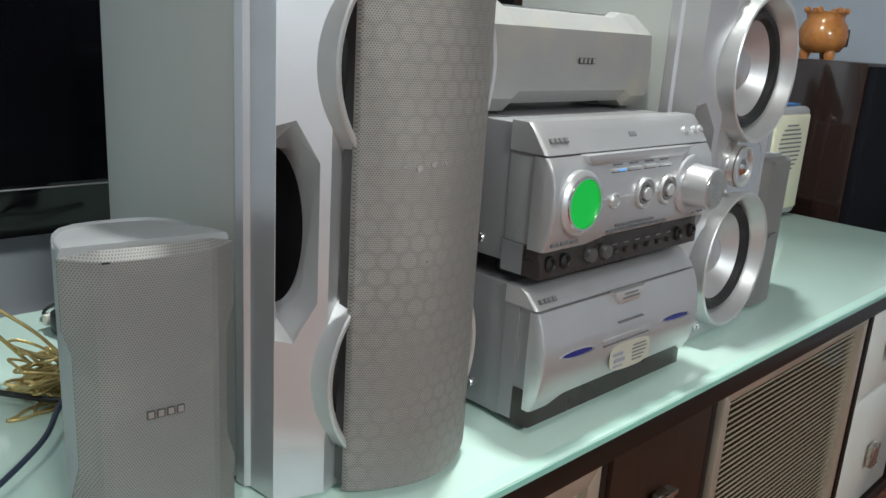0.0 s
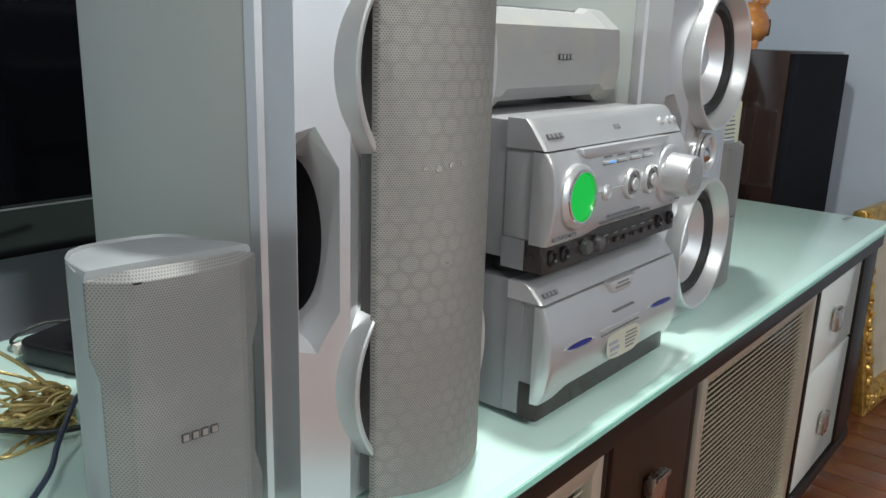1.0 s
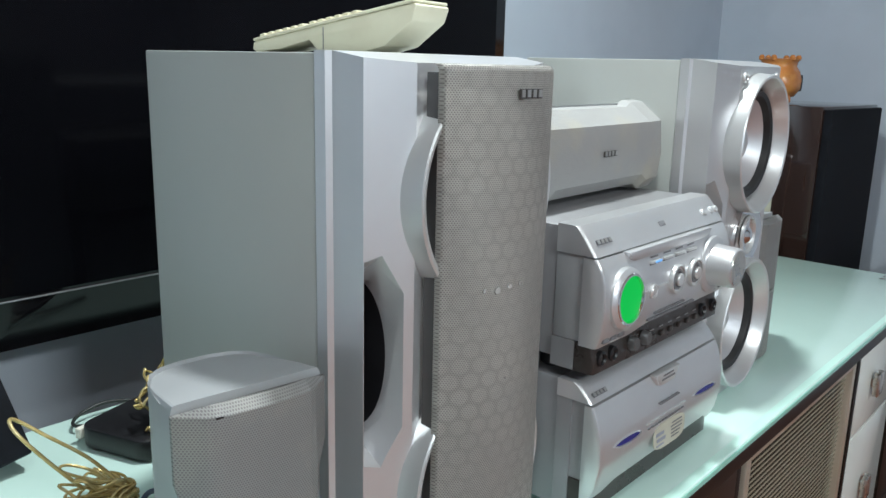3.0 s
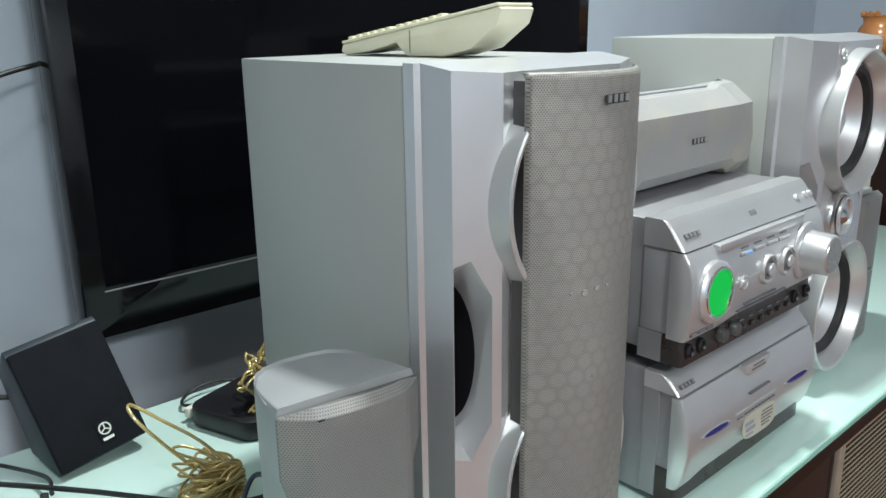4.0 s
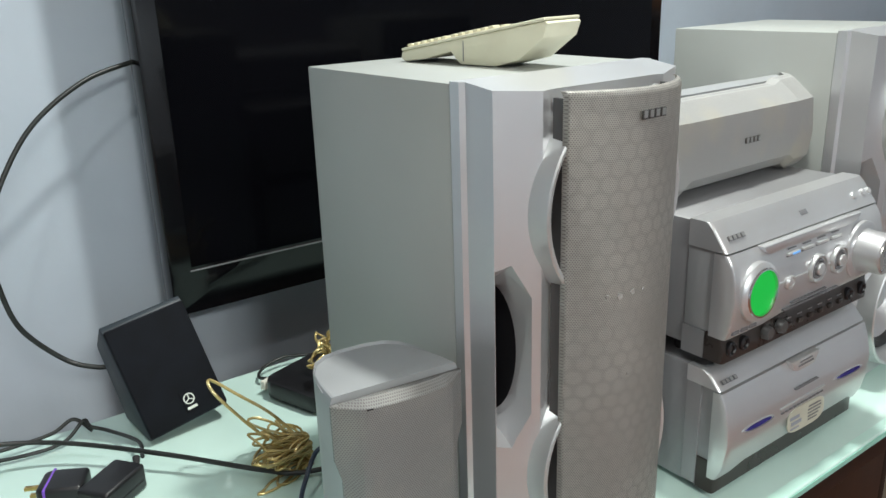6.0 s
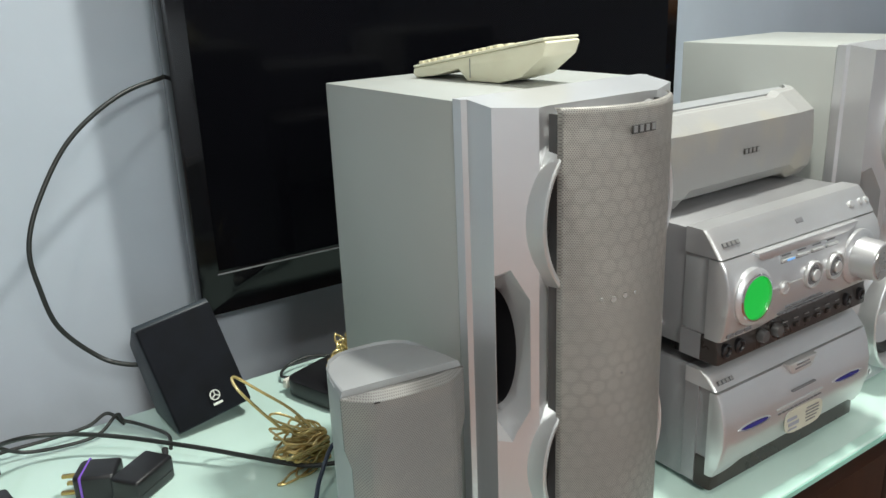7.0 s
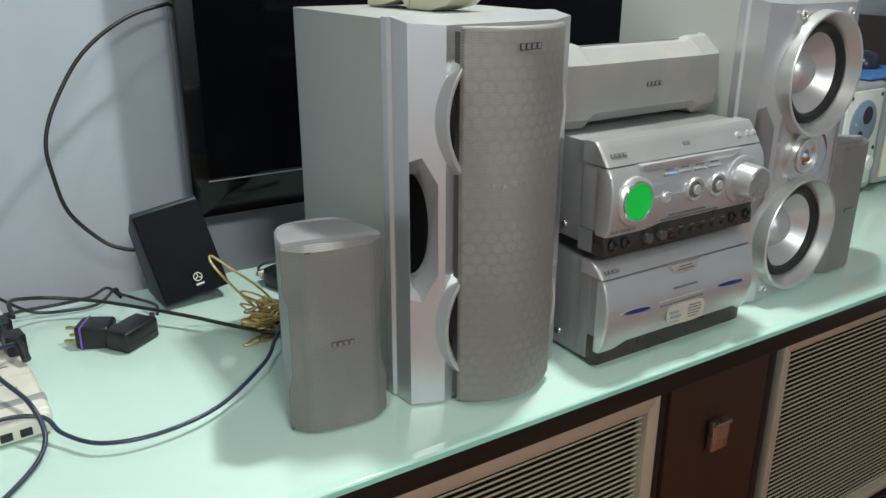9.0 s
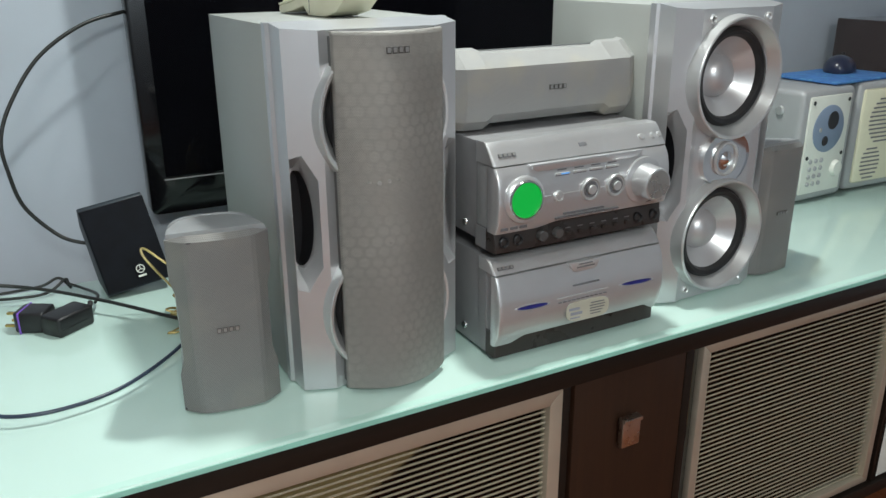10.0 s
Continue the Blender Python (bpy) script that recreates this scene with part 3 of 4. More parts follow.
    if grille:
        bm = bmesh.new()
        nx, nz = 30, 40
        x0, x1, z0, z1 = -0.0746, 0.0866, 0.009, 0.497
        def depth(u):
            return -0.085 - 0.033 * (1 - u * u)
        rows = []
        zs = [0.0, 0.003, 0.010] + [0.012 + (0.976) * k / nz for k in range(nz + 1)] + [0.990, 0.997, 1.0]
        us = [-1.0, -0.992, -0.975] + [-0.97 + 1.94 * k / nx for k in range(nx + 1)] + [0.975, 0.992, 1.0]
        for kz, w in enumerate(zs):
            row = []
            for ku, u in enumerate(us):
                inset = {0: 0.005, 1: 0.0015, len(zs) - 1: 0.006, len(zs) - 2: 0.002}.get(kz, 0) + {0: 0.005, 1: 0.0012, len(us) - 1: 0.005, len(us) - 2: 0.0012}.get(ku, 0)
                row.append(bm.verts.new((x0 + (x1 - x0) * (u + 1) / 2, depth(u) + inset, z0 + (z1 - z0) * w)))
            rows.append(row)
        for r0, r1 in zip(rows, rows[1:]):
            for k in range(len(us) - 1):
                bm.faces.new((r0[k], r0[k + 1], r1[k + 1], r1[k]))
        bmesh.ops.solidify(bm, geom=list(bm.faces), thickness=0.008)
        g = part("grille", bm, M_GRILLE, s, "bowed light grey punched-metal grille", None, 40)
        badge(g, pose(0.0005, -0.1190, 0.474), 0.034, 0.0105)
        # glints on the mesh, set on as small pale hexagons
        for x, z, r in ((-0.046, 0.309, 0.0022), (-0.034, 0.308, 0.0034), (-0.021, 0.3105, 0.0030), (-0.008, 0.311, 0.0022), (-0.022, 0.226, 0.0012)):
            part("chip", disc(r, -0.0006, 0.0005, 0.0002, 6), M_GLINT, g, "bright spot painted as a glint", pose(x + 0.006, depth(x / 0.0806) - 0.0005, z, 0, 0, math.degrees(math.atan(0.80 * x / 0.0806))))
        # frame strips in dark grey, holding the shade between bezel and grille
        for x in (-0.0700, 0.0820):
            part("grille_frame", box(x - 0.0020, x + 0.0020, -0.0845, -0.0660, 0.016, 0.490), M_KNOBDARK, g, "inner frame, coloured dark for the shade behind the grille")
        for z in (0.05, 0.45):
            for x in (-0.060, 0.075):
                part("peg", lathe([(0.003, -0.086), (0.003, -0.062)], 12), M_BLACK, g, "", pose(x, 0, z))
    else:
        badge(s, pose(0.012, -0.0632, 0.478), 0.026, 0.006, False)
    return s


tall_speaker(pose(0.5415, 0.645, T, 0, 0, 1.5) @ Matrix.Diagonal((0.955, 1, 0.987, 1)), "tall silver loudspeaker with light grey bowed grille, phone on top", True)
tall_speaker(pose(1.172, 0.641, T, 0, 0, 2) @ Matrix.Diagonal((0.965, 1, 1.0, 1)), "tall silver loudspeaker with bare woofers, grille removed", False)


# ---- the small satellite loudspeakers ----
def satellite(at, label):
    s = thing("satellite_speaker", at, label, "small speaker", "pair of satellite speakers")
    H = 0.252
    levels = [(0.0, 0.0), (0.055, 0.0), (0.078, 1.0), (0.168, 1.0), (0.190, 0.0), (H - 0.0085, 0.0)]
    def shell(z, waist, k=1.0, lift=0.0):
        w = 0.0625 - 0.006 * waist
        half = [(w, -0.0105, 0.0), (w - 0.002, 0.012, 0.25), (0.0575, 0.034, 0.6), (0.0525, 0.055, 1), (0.044, 0.072, 1), (0.031, 0.0815, 1), (0.013, 0.0855, 1)]
        return [(-x * k, y if y < 0 else y * k, z + lift * f) for x, y, f in half] + [(x * k, y if y < 0 else y * k, z + lift * f) for x, y, f in reversed(half)]
    rings = [shell(z, w) for z, w in levels] + [shell(H - 0.0055, 0.0, 0.992, -0.008), shell(H - 0.0030, 0.0, 0.972, -0.008), shell(H - 0.002, 0.0, 0.945, -0.008)]
    body = part("case", loft(rings), M_SILVER_DULL, s, "silver plastic case", None, 30)
    def front(z, waist, back=0.0):
        w = 0.064 - 0.006 * waist
        half = [(w, -0.0115), (w, -0.0150), (w - 0.003, -0.0185), (0.045, -0.0315), (0.039, -0.0347), (0.031, -0.0365), (0.016, -0.0380)]
        return [(-x, y, z) for x, y in half] + [(0.0, -0.0385, z)] + [(x, y, z) for x, y in reversed(half)]
    grille = part("grille", loft([front(0.004, 0), *[front(z, w) for z, w in levels[1:]], [(x, y + 0.0085 * min(1.0, (0.064 - abs(x)) / 0.022), H - 0.0085 + 0.0070 * min(1.0, (0.064 - abs(x)) / 0.022)) for x, y, z in front(H, 0)]]), M_GRILLE_SAT, s, "worn fine punched grille", None, 10)
    badge(grille, pose(0.0, -0.0392, 0.122), 0.030, 0.0085)
    part("corner_chip", box(-0.003, 0.003, -0.0015, 0.0015, 0.0, 0.004, 0.0008), M_BLACK, grille, "dark chipped corner", pose(-0.060, -0.0165, 0.0045))
    part("chip", box(-0.0028, 0.0028, -0.0008, 0.0008, -0.0006, 0.0006), M_BLACK, grille, "dark nick in the grille", pose(-0.037, -0.0351, H - 0.0090))
    for x in (-0.04, 0.04):
        part("pad", box(x - 0.008, x + 0.008, 0.0, 0.05, -0.0005, 0.001), M_RUBBER, s)
    return s


satellite(pose(0.3280, 0.628, T, 0, 0, -6.5), "small silver satellite speaker standing beside the tall loudspeaker")
satellite(pose(1.362, 0.630, T, 0, 0, 3), "small silver satellite speaker behind the bare loudspeaker")

# ---- centre speaker on the receiver ----
centre = thing("centre_speaker", pose(0.858, 0.643, 0.8825, 0, 0, 1.5) @ Matrix.Diagonal((1.03, 1, 1, 1)), "long light grey centre speaker with stained grille, on the receiver", "speaker")
def centre_ring(x, front, drop, raise_):
    return [(x, front + 0.004, raise_), (x, front - 0.008, raise_ + 0.014), (x, front - 0.012, 0.046), (x, front - 0.008, 0.090), (x, front + 0.022, 0.114 - drop), (x, front + 0.036, 0.116 - drop),
            (x, front + 0.0365, raise_)]
part("grille", loft([centre_ring(-0.186, 0.034, 0.0, 0.0), centre_ring(-0.150, 0.004, 0.0, 0.0), centre_ring(-0.118, 0.0, 0.0, 0.0), centre_ring(-0.106, 0.0, 0.006, 0.008), centre_ring(0.098, 0.0, 0.006, 0.008),
                     centre_ring(0.110, 0.0, 0.0, 0.0), centre_ring(0.150, 0.004, 0.0, 0.0), centre_ring(0.186, 0.034, 0.0, 0.0)]), M_GRILLE_CEN, centre, "light grey grille with beige stains", None, 14)
def centre_back(x, y, k):
    return [(x, y, 0.004), (x, y, 0.112 * k), (x, 0.125, 0.100 * k), (x, 0.125, 0.012)]
part("case", loft([centre_back(-0.180, 0.071, 1), centre_back(-0.150, 0.0375, 1), centre_back(0.150, 0.0375, 1), centre_back(0.180, 0.071, 1)]), M_SILVER_DULL, centre, "silver plastic back", None, 20)
badge(centre, pose(0.004, -0.0128, 0.056), 0.032, 0.009)
for x in (-0.13, 0.13):
    part("foot", box(x - 0.01, x + 0.01, 0.03, 0.09, -0.0005, 0.006), M_RUBBER, centre)


# ---- receiver and disc player ----
def side_screws(parent, spots):
    for y, z in spots:
        for sx in (-1, 1):
            sc = part("screw", lathe([(0, -0.003), (0.005, -0.0028), (0.0062, -0.001), (0.0062, 0.001), (0, 0.001)], 20, "x"), M_CHROME, parent, "case screw", pose(sx * 0.1535, y, z, 0, 0, 0 if sx < 0 else 180))


receiver = thing("receiver", pose(0.851, 0.540, 0.7205), "silver receiver with a round green display and large knob", "receiver")
R = receiver
part("case", box(-0.1530, 0.1530, 0.052, 0.350, 0.012, 0.158, 0.002), M_CASE, R, "grey painted steel case")
part("base_strip", panel(-0.156, 0.156, lambda x: 0.004, 0.036, lambda z: -0.002 + 0.003 * (z > 0.02), 0.022, 20, 4), M_BROWNPLATE, R, "smoked dark control strip")
side = prism([(0.016, 0.0365), (0.016, 0.129), (0.022, 0.134), (0.036, 0.1585), (0.0515, 0.1585), (0.0515, 0.0365)], -0.1545, 0.1545, "x", 0.0015)
part("front_frame", side, M_SILVER_DULL, R, "silver front frame")
for sx in (-1, 1):
    part("cheek", box(sx * 0.1548 - 0.0012, sx * 0.1548 + 0.0012, 0.0225, 0.0515, 0.004, 0.0362), M_CASE, R, "silver side cheek")
bow = piecewise([(0.03, -0.002), (0.045, -0.009), (0.075, -0.0125), (0.10, -0.011), (0.118, -0.006), (0.128, 0.001), (0.132, 0.004)])
def receiver_bottom(x):
    s = x / 0.157
    return 0.0335 if s < -0.55 else (0.040 if s > -0.35 else 0.0335 + (s + 0.55) / 0.20 * 0.0065)
part("front_panel", panel(-0.157, 0.157, receiver_bottom, 0.1285, bow, 0.017, 40, 14), M_SILVER, R, "bowed silver front panel")
lip = piecewise([(0.1305, 0.0015), (0.134, 0.004), (0.157, 0.021), (0.161, 0.026)])
part("logo_strip", panel(-0.157, 0.157, lambda x: 0.1305, 0.1605, lip, 0.050, 20, 6), M_SILVER, R, "slanting silver strip")
tray = part("disc_tray", prism([(-0.103, 0.1292), (0.104, 0.1292), (0.094, 0.1215), (0.080, 0.1185), (-0.090, 0.1185), (-0.097, 0.1215)], -0.0075, 0.01, "y", 0.0012), M_SILVER, R, "silver disc tray lid")
# display
lcd = part("display", lathe([(0.0335, 0.006), (0.0335, -0.002), (0.030, -0.0055), (0.0285, -0.006), (0.0265, -0.004), (0.0255, -0.001)], 56), M_SILVER, R, "round display in a polished rim", pose(-0.1145, -0.0125, 0.0825, -2))
part("rim", lathe([(0.0285, -0.0055), (0.0275, -0.0072), (0.0255, -0.0072), (0.0245, -0.003)], 56), M_CHROME, lcd, "chrome rim")
part("screen", disc(0.0250, -0.0045, 0.0, 0.0006, 48), M_LCD, lcd, "lit green display")
# knob, buttons
vol = part("volume_knob", lathe([(0, 0.004), (0.036, 0.004), (0.036, -0.0005), (0.0335, -0.002), (0.0268, -0.002), (0.0262, -0.004), (0.0250, -0.0290), (0.0240, -0.0312), (0.0228, -0.0318), (0, -0.0320)], 64), M_SILVER, R, "large silver volume knob", pose(0.104, -0.0125, 0.0825))
part("knob_face", lathe([(0, -0.0320), (0.0220, -0.0320), (0.0215, -0.0326), (0, -0.0326)], 48), M_BRUSHED, vol, "polished knob face")
dial = None
for x in (0.001, 0.048):
    m = pose(x, -0.0125, 0.0825)
    if dial is None:
        dial = part("round_button", lathe([(0.0175, 0.003), (0.0175, -0.003), (0.0165, -0.0045), (0.0150, -0.0045), (0.0145, -0.002), (0.0085, -0.002)], 40), M_RING, R, "round button in a dark ring", m)
        base = dial
    else:
        base = twin(dial, m)
        base["label"] = "round button in a dark ring"
    part("dark_ring", lathe([(0.0125, -0.0021), (0.0120, -0.0036), (0.0095, -0.0036), (0.0085, -0.0021)], 32), M_PRINT, base)
    part("cap", lathe([(0.0075, -0.001), (0.0075, -0.0058), (0.0065, -0.0072), (0, -0.0074)], 32), M_RING, base)
small_button = part("small_button", lathe([(0.0085, 0.002), (0.0085, -0.003), (0.0072, -0.004), (0.0060, -0.002), (0.0045, -0.004), (0, -0.0045)], 32), M_RING, R, "small round button", pose(-0.056, -0.0120, 0.0795))
for x0, x1 in ((-0.080, -0.066), (-0.047, -0.018), (0.020, 0.029), (0.067, 0.073)):
    part("groove_line", box(x0, x1, -0.0138, -0.0115, 0.0808, 0.0826, 0.0005), M_RING, R)
for k in range(4):
    x = -0.048 + 0.0305 * k
    m = pose(x, -0.0088, 0.1115)
    bar = part("bar_button", box(-0.0115, 0.0115, -0.0028, 0.003, -0.0017, 0.0017, 0.0008), M_RING, R, "", m)
    # the button's shade, drawn as a dark strip below it
    part("bar_shade", box(-0.0118, 0.0118, -0.0012, 0.003, -0.0030, -0.0018), M_PRINT, bar, "dark strip painted as shade under the button")
    if k == 0:
        part("button_light", box(-0.004, 0.0108, -0.0031, -0.0026, -0.0012, 0.0012), M_BLUELED, bar, "glowing blue light")
    part("print_bar", box(-0.008, 0.008, -0.0006, 0.0004, 0.0045, 0.0060), M_PRINT, R, "", pose(x, -0.0075, 0.1115))
for x in (0.114, 0.136, 0.149):
    part("top_button", lathe([(0, -0.0038), (0.8, -0.0036), (1.0, -0.002), (1.0, 0.002), (0, 0.002)], 24, "y", 0.0065 if x < 0.12 else 0.0042, 0.0045), M_RING, R, "", pose(x, 0.0125, 0.1440, -30))
badge(R, pose(-0.131, 0.0095, 0.1435, -36), 0.030, 0.0075, False)
part("disc_mark", box(-0.007, 0.007, -0.0006, 0.0004, -0.003, 0.003, 0.0003), M_PRINT, R, "small grey disc mark", pose(0.002, 0.0118, 0.1445, -36))
for x0, x1, z in ((-0.044, 0.031, 0.0505), (-0.058, 0.055, 0.0450)):
    x = x0
    while x < x1:
        w = 0.004 + 0.003 * ((x * 977) % 1)
        part("print_bar", box(x, x + w, -0.0125, -0.0085, z - 0.0011, z + 0.0011), M_PRINT, R)
        x += w + 0.0016
for x in (-0.144, -0.128, -0.112):
    part("print_bar", box(x - 0.006, x + 0.006, -0.0088, -0.0045, 0.0392, 0.0432), M_PRINT, R)
for x in (0.118, 0.140):
    part("print_bar", box(x - 0.006, x + 0.006, -0.0100, -0.006, 0.0455, 0.0475), M_PRINT, R)
for x in (-0.141, -0.117, 0.107, 0.139):
    jack = part("jack", lathe([(0.0085, 0.002), (0.0085, -0.003), (0.0065, -0.004), (0.005, -0.002), (0.005, 0.002), (0, 0.002)], 28), M_BLACK, R, "black headphone jack", pose(x, -0.0015, 0.0195))
for x in (-0.076, -0.048):
    part("mini_knob", lathe([(0.0085, 0.0), (0.0078, -0.007), (0.0068, -0.0085), (0, -0.0085)], 28), M_KNOBDARK, R, "small dark grey knob", pose(x, -0.0015, 0.0205))
for k in range(6):
    part("tiny_button", box(-0.0042, 0.0042, -0.003, 0.001, -0.003, 0.003, 0.0008), M_BROWNPLATE, R, "", pose(-0.028 + 0.0225 * k, -0.0025, 0.0165))
    part("print_bar", box(-0.0045, 0.0045, -0.0006, 0.0005, -0.0005, 0.0005), M_CASE, R, "", pose(-0.028 + 0.0225 * k, -0.0022, 0.0245))
side_screws(R, ((0.085, 0.030), (0.30, 0.030)))
for x in (-0.12, 0.12):
    for y in (0.07, 0.30):
        part("foot", lathe([(0, -0.0085), (0.014, -0.0085), (0.015, 0.0125), (0, 0.0125)], 20, "z"), M_RUBBER, R, "", pose(x, y, 0))

player = thing("disc_player", pose(0.851, 0.540, T), "silver disc changer under the receiver with a cream sticker", "disc player")
P = player
part("case", box(-0.1530, 0.1530, 0.040, 0.350, 0.008, 0.160, 0.002), M_CASE, P, "grey painted steel case")
part("base_strip", panel(-0.155, 0.155, lambda x: 0.009, 0.050, lambda z: -0.003, 0.020, 20, 3), M_BROWNPLATE, P, "dark smoked base")
for sx in (-1, 1):
    part("cheek", box(sx * 0.1545 - 0.0012, sx * 0.1545 + 0.0012, 0.0205, 0.0395, 0.012, 0.157), M_CASE, P, "grey side cheek")
door_bow = piecewise([(0.03, -0.006), (0.045, -0.0135), (0.075, -0.0195), (0.10, -0.0185), (0.125, -0.0125), (0.140, -0.006)])
def door_bottom(x):
    if x < -0.128 or x > 0.146:
        return 0.030
    if x < -0.108:
        return 0.030 + (x + 0.128) / 0.020 * 0.011
    return 0.041 if x < 0.126 else 0.041 - (x - 0.126) / 0.020 * 0.011
part("front_door", panel(-0.157, 0.157, door_bottom, 0.1395, door_bow, 0.004, 60, 14), M_SILVER, P, "bowed silver drop-down door")
cd_lip = piecewise([(0.1418, -0.0045), (0.145, -0.002), (0.158, 0.010), (0.1615, 0.016)])
part("logo_strip", panel(-0.157, 0.157, lambda x: 0.1418, 0.1615, cd_lip, 0.0395, 20, 6), M_SILVER, P, "slanting silver strip")
part("gap", box(-0.1535, 0.1535, 0.0045, 0.039, 0.046, 0.1417), M_CASE, P, "grey inner front frame")
for x, w, tilt in ((-0.0985, 0.0300, 0), (0.1005, 0.0335, 0)):
    slit = part("slit_rim", lathe([(1.06, 0.002), (1.06, -0.0018), (0.98, -0.0024), (0.96, 0.0)], 40, "y", w, 0.0042), M_SILVER, P, "raised lens-shaped rim", pose(x, -0.0185, 0.0885, -4, 2))
    part("window", lathe([(0, -0.0018), (0.90, -0.0018), (1.0, 0.0), (0, 0.0)], 40, "y", w * 0.94, 0.0031), M_BLUESLIT, slit, "dark blue window")
part("seam_line", box(-0.055, 0.042, -0.0212, -0.018, 0.0895, 0.0912, 0.0004), M_RING, P)
x = -0.052
while x < 0.040:
    part("print_bar", box(x, x + 0.006, -0.0208, -0.018, 0.0832, 0.0845), M_PRINT, P)
    x += 0.0085
part("print_bar", box(-0.025, 0.024, -0.0205, -0.017, 0.1060, 0.1074), M_PRINT, P)
sticker = part("sticker", prism([(0.041 * math.copysign(abs(math.cos(a)) ** 0.55, math.cos(a)), 0.0165 * math.copysign(abs(math.sin(a)) ** 0.6, math.sin(a))) for a in [2 * math.pi * k / 40 for k in range(40)]], -0.0006, 0.0004, "y"), M_STICKER, P, "cream rounded sticker with blue and grey lines", pose(0.004, -0.0202, 0.0635, -2, 1.5))
for x, z, w, h, mat in ((-0.026, 0.004, 0.020, 0.0040, M_STICKBLUE), (-0.022, -0.0035, 0.022, 0.0045, M_STICKBLUE), (-0.024, -0.0105, 0.018, 0.0022, M_STICKBLUE),
                        (0.018, 0.009, 0.026, 0.0016, M_PRINT), (0.018, 0.0045, 0.030, 0.0016, M_PRINT), (0.018, 0.0, 0.028, 0.0016, M_PRINT), (0.016, -0.0045, 0.024, 0.0016, M_PRINT), (0.015, -0.009, 0.020, 0.0016, M_PRINT)):
    part("print_bar", box(x - w / 2, x + w / 2, -0.0012, -0.0005, z - h / 2, z + h / 2), mat, sticker)
eject = part("eject_button", prism([(-0.032, 0.0075), (0.030, 0.0075), (0.020, -0.007), (0.014, -0.0085), (-0.016, -0.0085), (-0.022, -0.007)], -0.0135, -0.004, "y", 0.0012), M_RING, P, "flared eject button", pose(0.0, -0.0015, 0.1345))
part("button_slot", box(-0.017, 0.016, -0.0142, -0.0130, -0.0025, -0.0005), M_PRINT, eject)
part("button_slot", box(-0.014, 0.012, -0.0142, -0.0130, 0.0025, 0.0042), M_PRINT, eject)
badge(P, pose(-0.136, -0.0008, 0.1500, -44), 0.028, 0.0070, False)
side_screws(P, ((0.085, 0.030), (0.30, 0.030)))
for x in (-0.12, 0.12):
    for y in (0.07, 0.30):
        part("foot", lathe([(0, 0), (0.014, 0), (0.015, 0.0085), (0, 0.0085)], 20, "z"), M_RUBBER, P, "", pose(x, y, 0))

# ---- television on the wall ----
tv = thing("television", pose(-0.011, 0.006, 0), "large wall-mounted television, switched off, glossy black", "television")
def rounded(x0, x1, z0, z1, r, k=6):
    out = []
    for cx, cz, a0 in ((x1 - r, z0 + r, -90), (x1 - r, z1 - r, 0), (x0 + r, z1 - r, 90), (x0 + r, z0 + r, 180)):
        out += [(cx + r * math.cos(radians(a0 + 90 * j / k)), cz + r * math.sin(radians(a0 + 90 * j / k))) for j in range(k + 1)]
    return out
part("bezel", prism(rounded(0.357, 1.532, 0.628, 1.335, 0.012), 1.300, 1.345, "y", 0.0012), M_TVGLOSS, tv, "glossy black bezel")
part("screen", box(0.392, 1.497, 1.2985, 1.2998, 0.706, 1.300), M_TVSCREEN, tv, "dark screen")
part("trim_line", box(0.389, 1.500, 1.2970, 1.2996, 0.6985, 0.7010, 0.0008), M_TVTRIM, tv, "thin metal trim line")
part("mount", box(0.75, 1.15, 1.3455, WALL - 0.0005, 0.82, 1.15), M_BLACK, tv, "black wall mount")

# ---- black speaker leaning beside it ----
yam = thing("bookshelf_speaker", pose(0.2230, 1.076, T + 0.0030, 0, -8, 4), "small black speaker tipped back, dark cloth front", "small speaker")
prof = [(0.010, 0.0), (0.0, 0.004), (0.066, 0.150), (0.074, 0.154), (0.118, 0.113), (0.120, 0.106), (0.092, 0.0)]
body = part("case", prism(prof, 0.0, 0.114, "x", 0.002), M_BLUEBLACK, yam, "blue-black case", None, 30)
face = Matrix.Translation((0.057, 0.0, 0.004)) @ Matrix.Rotation(-math.atan2(0.066, 0.146), 4, "X")
part("cloth_front", box(-0.0565, 0.0565, -0.0065, -0.0005, 0.002, 0.159, 0.003, 3), M_BLACKMATT, yam, "black cloth front", face)
mark = part("badge", box(-0.001, 0.019, -0.0078, -0.0060, 0.013, 0.042, 0.0008), M_BLACKMATT, yam, "small badge with a round emblem", face)
part("emblem", lathe([(0.0078, 0.0), (0.0078, -0.001), (0.0062, -0.001), (0.0062, 0.0)], 28), M_OFFWHITE, mark, "", pose(0.009, -0.0078, 0.0305))
for a in (0, 120, 240):
    part("emblem_bar", box(-0.0007, 0.0007, -0.001, 0.0, 0.0, 0.0066), M_OFFWHITE, mark, "", pose(0.009, -0.0078, 0.0305, 0, a, 0))
part("bar", box(0.002, 0.016, -0.0086, -0.0077, 0.0160, 0.0195), M_OFFWHITE, mark)

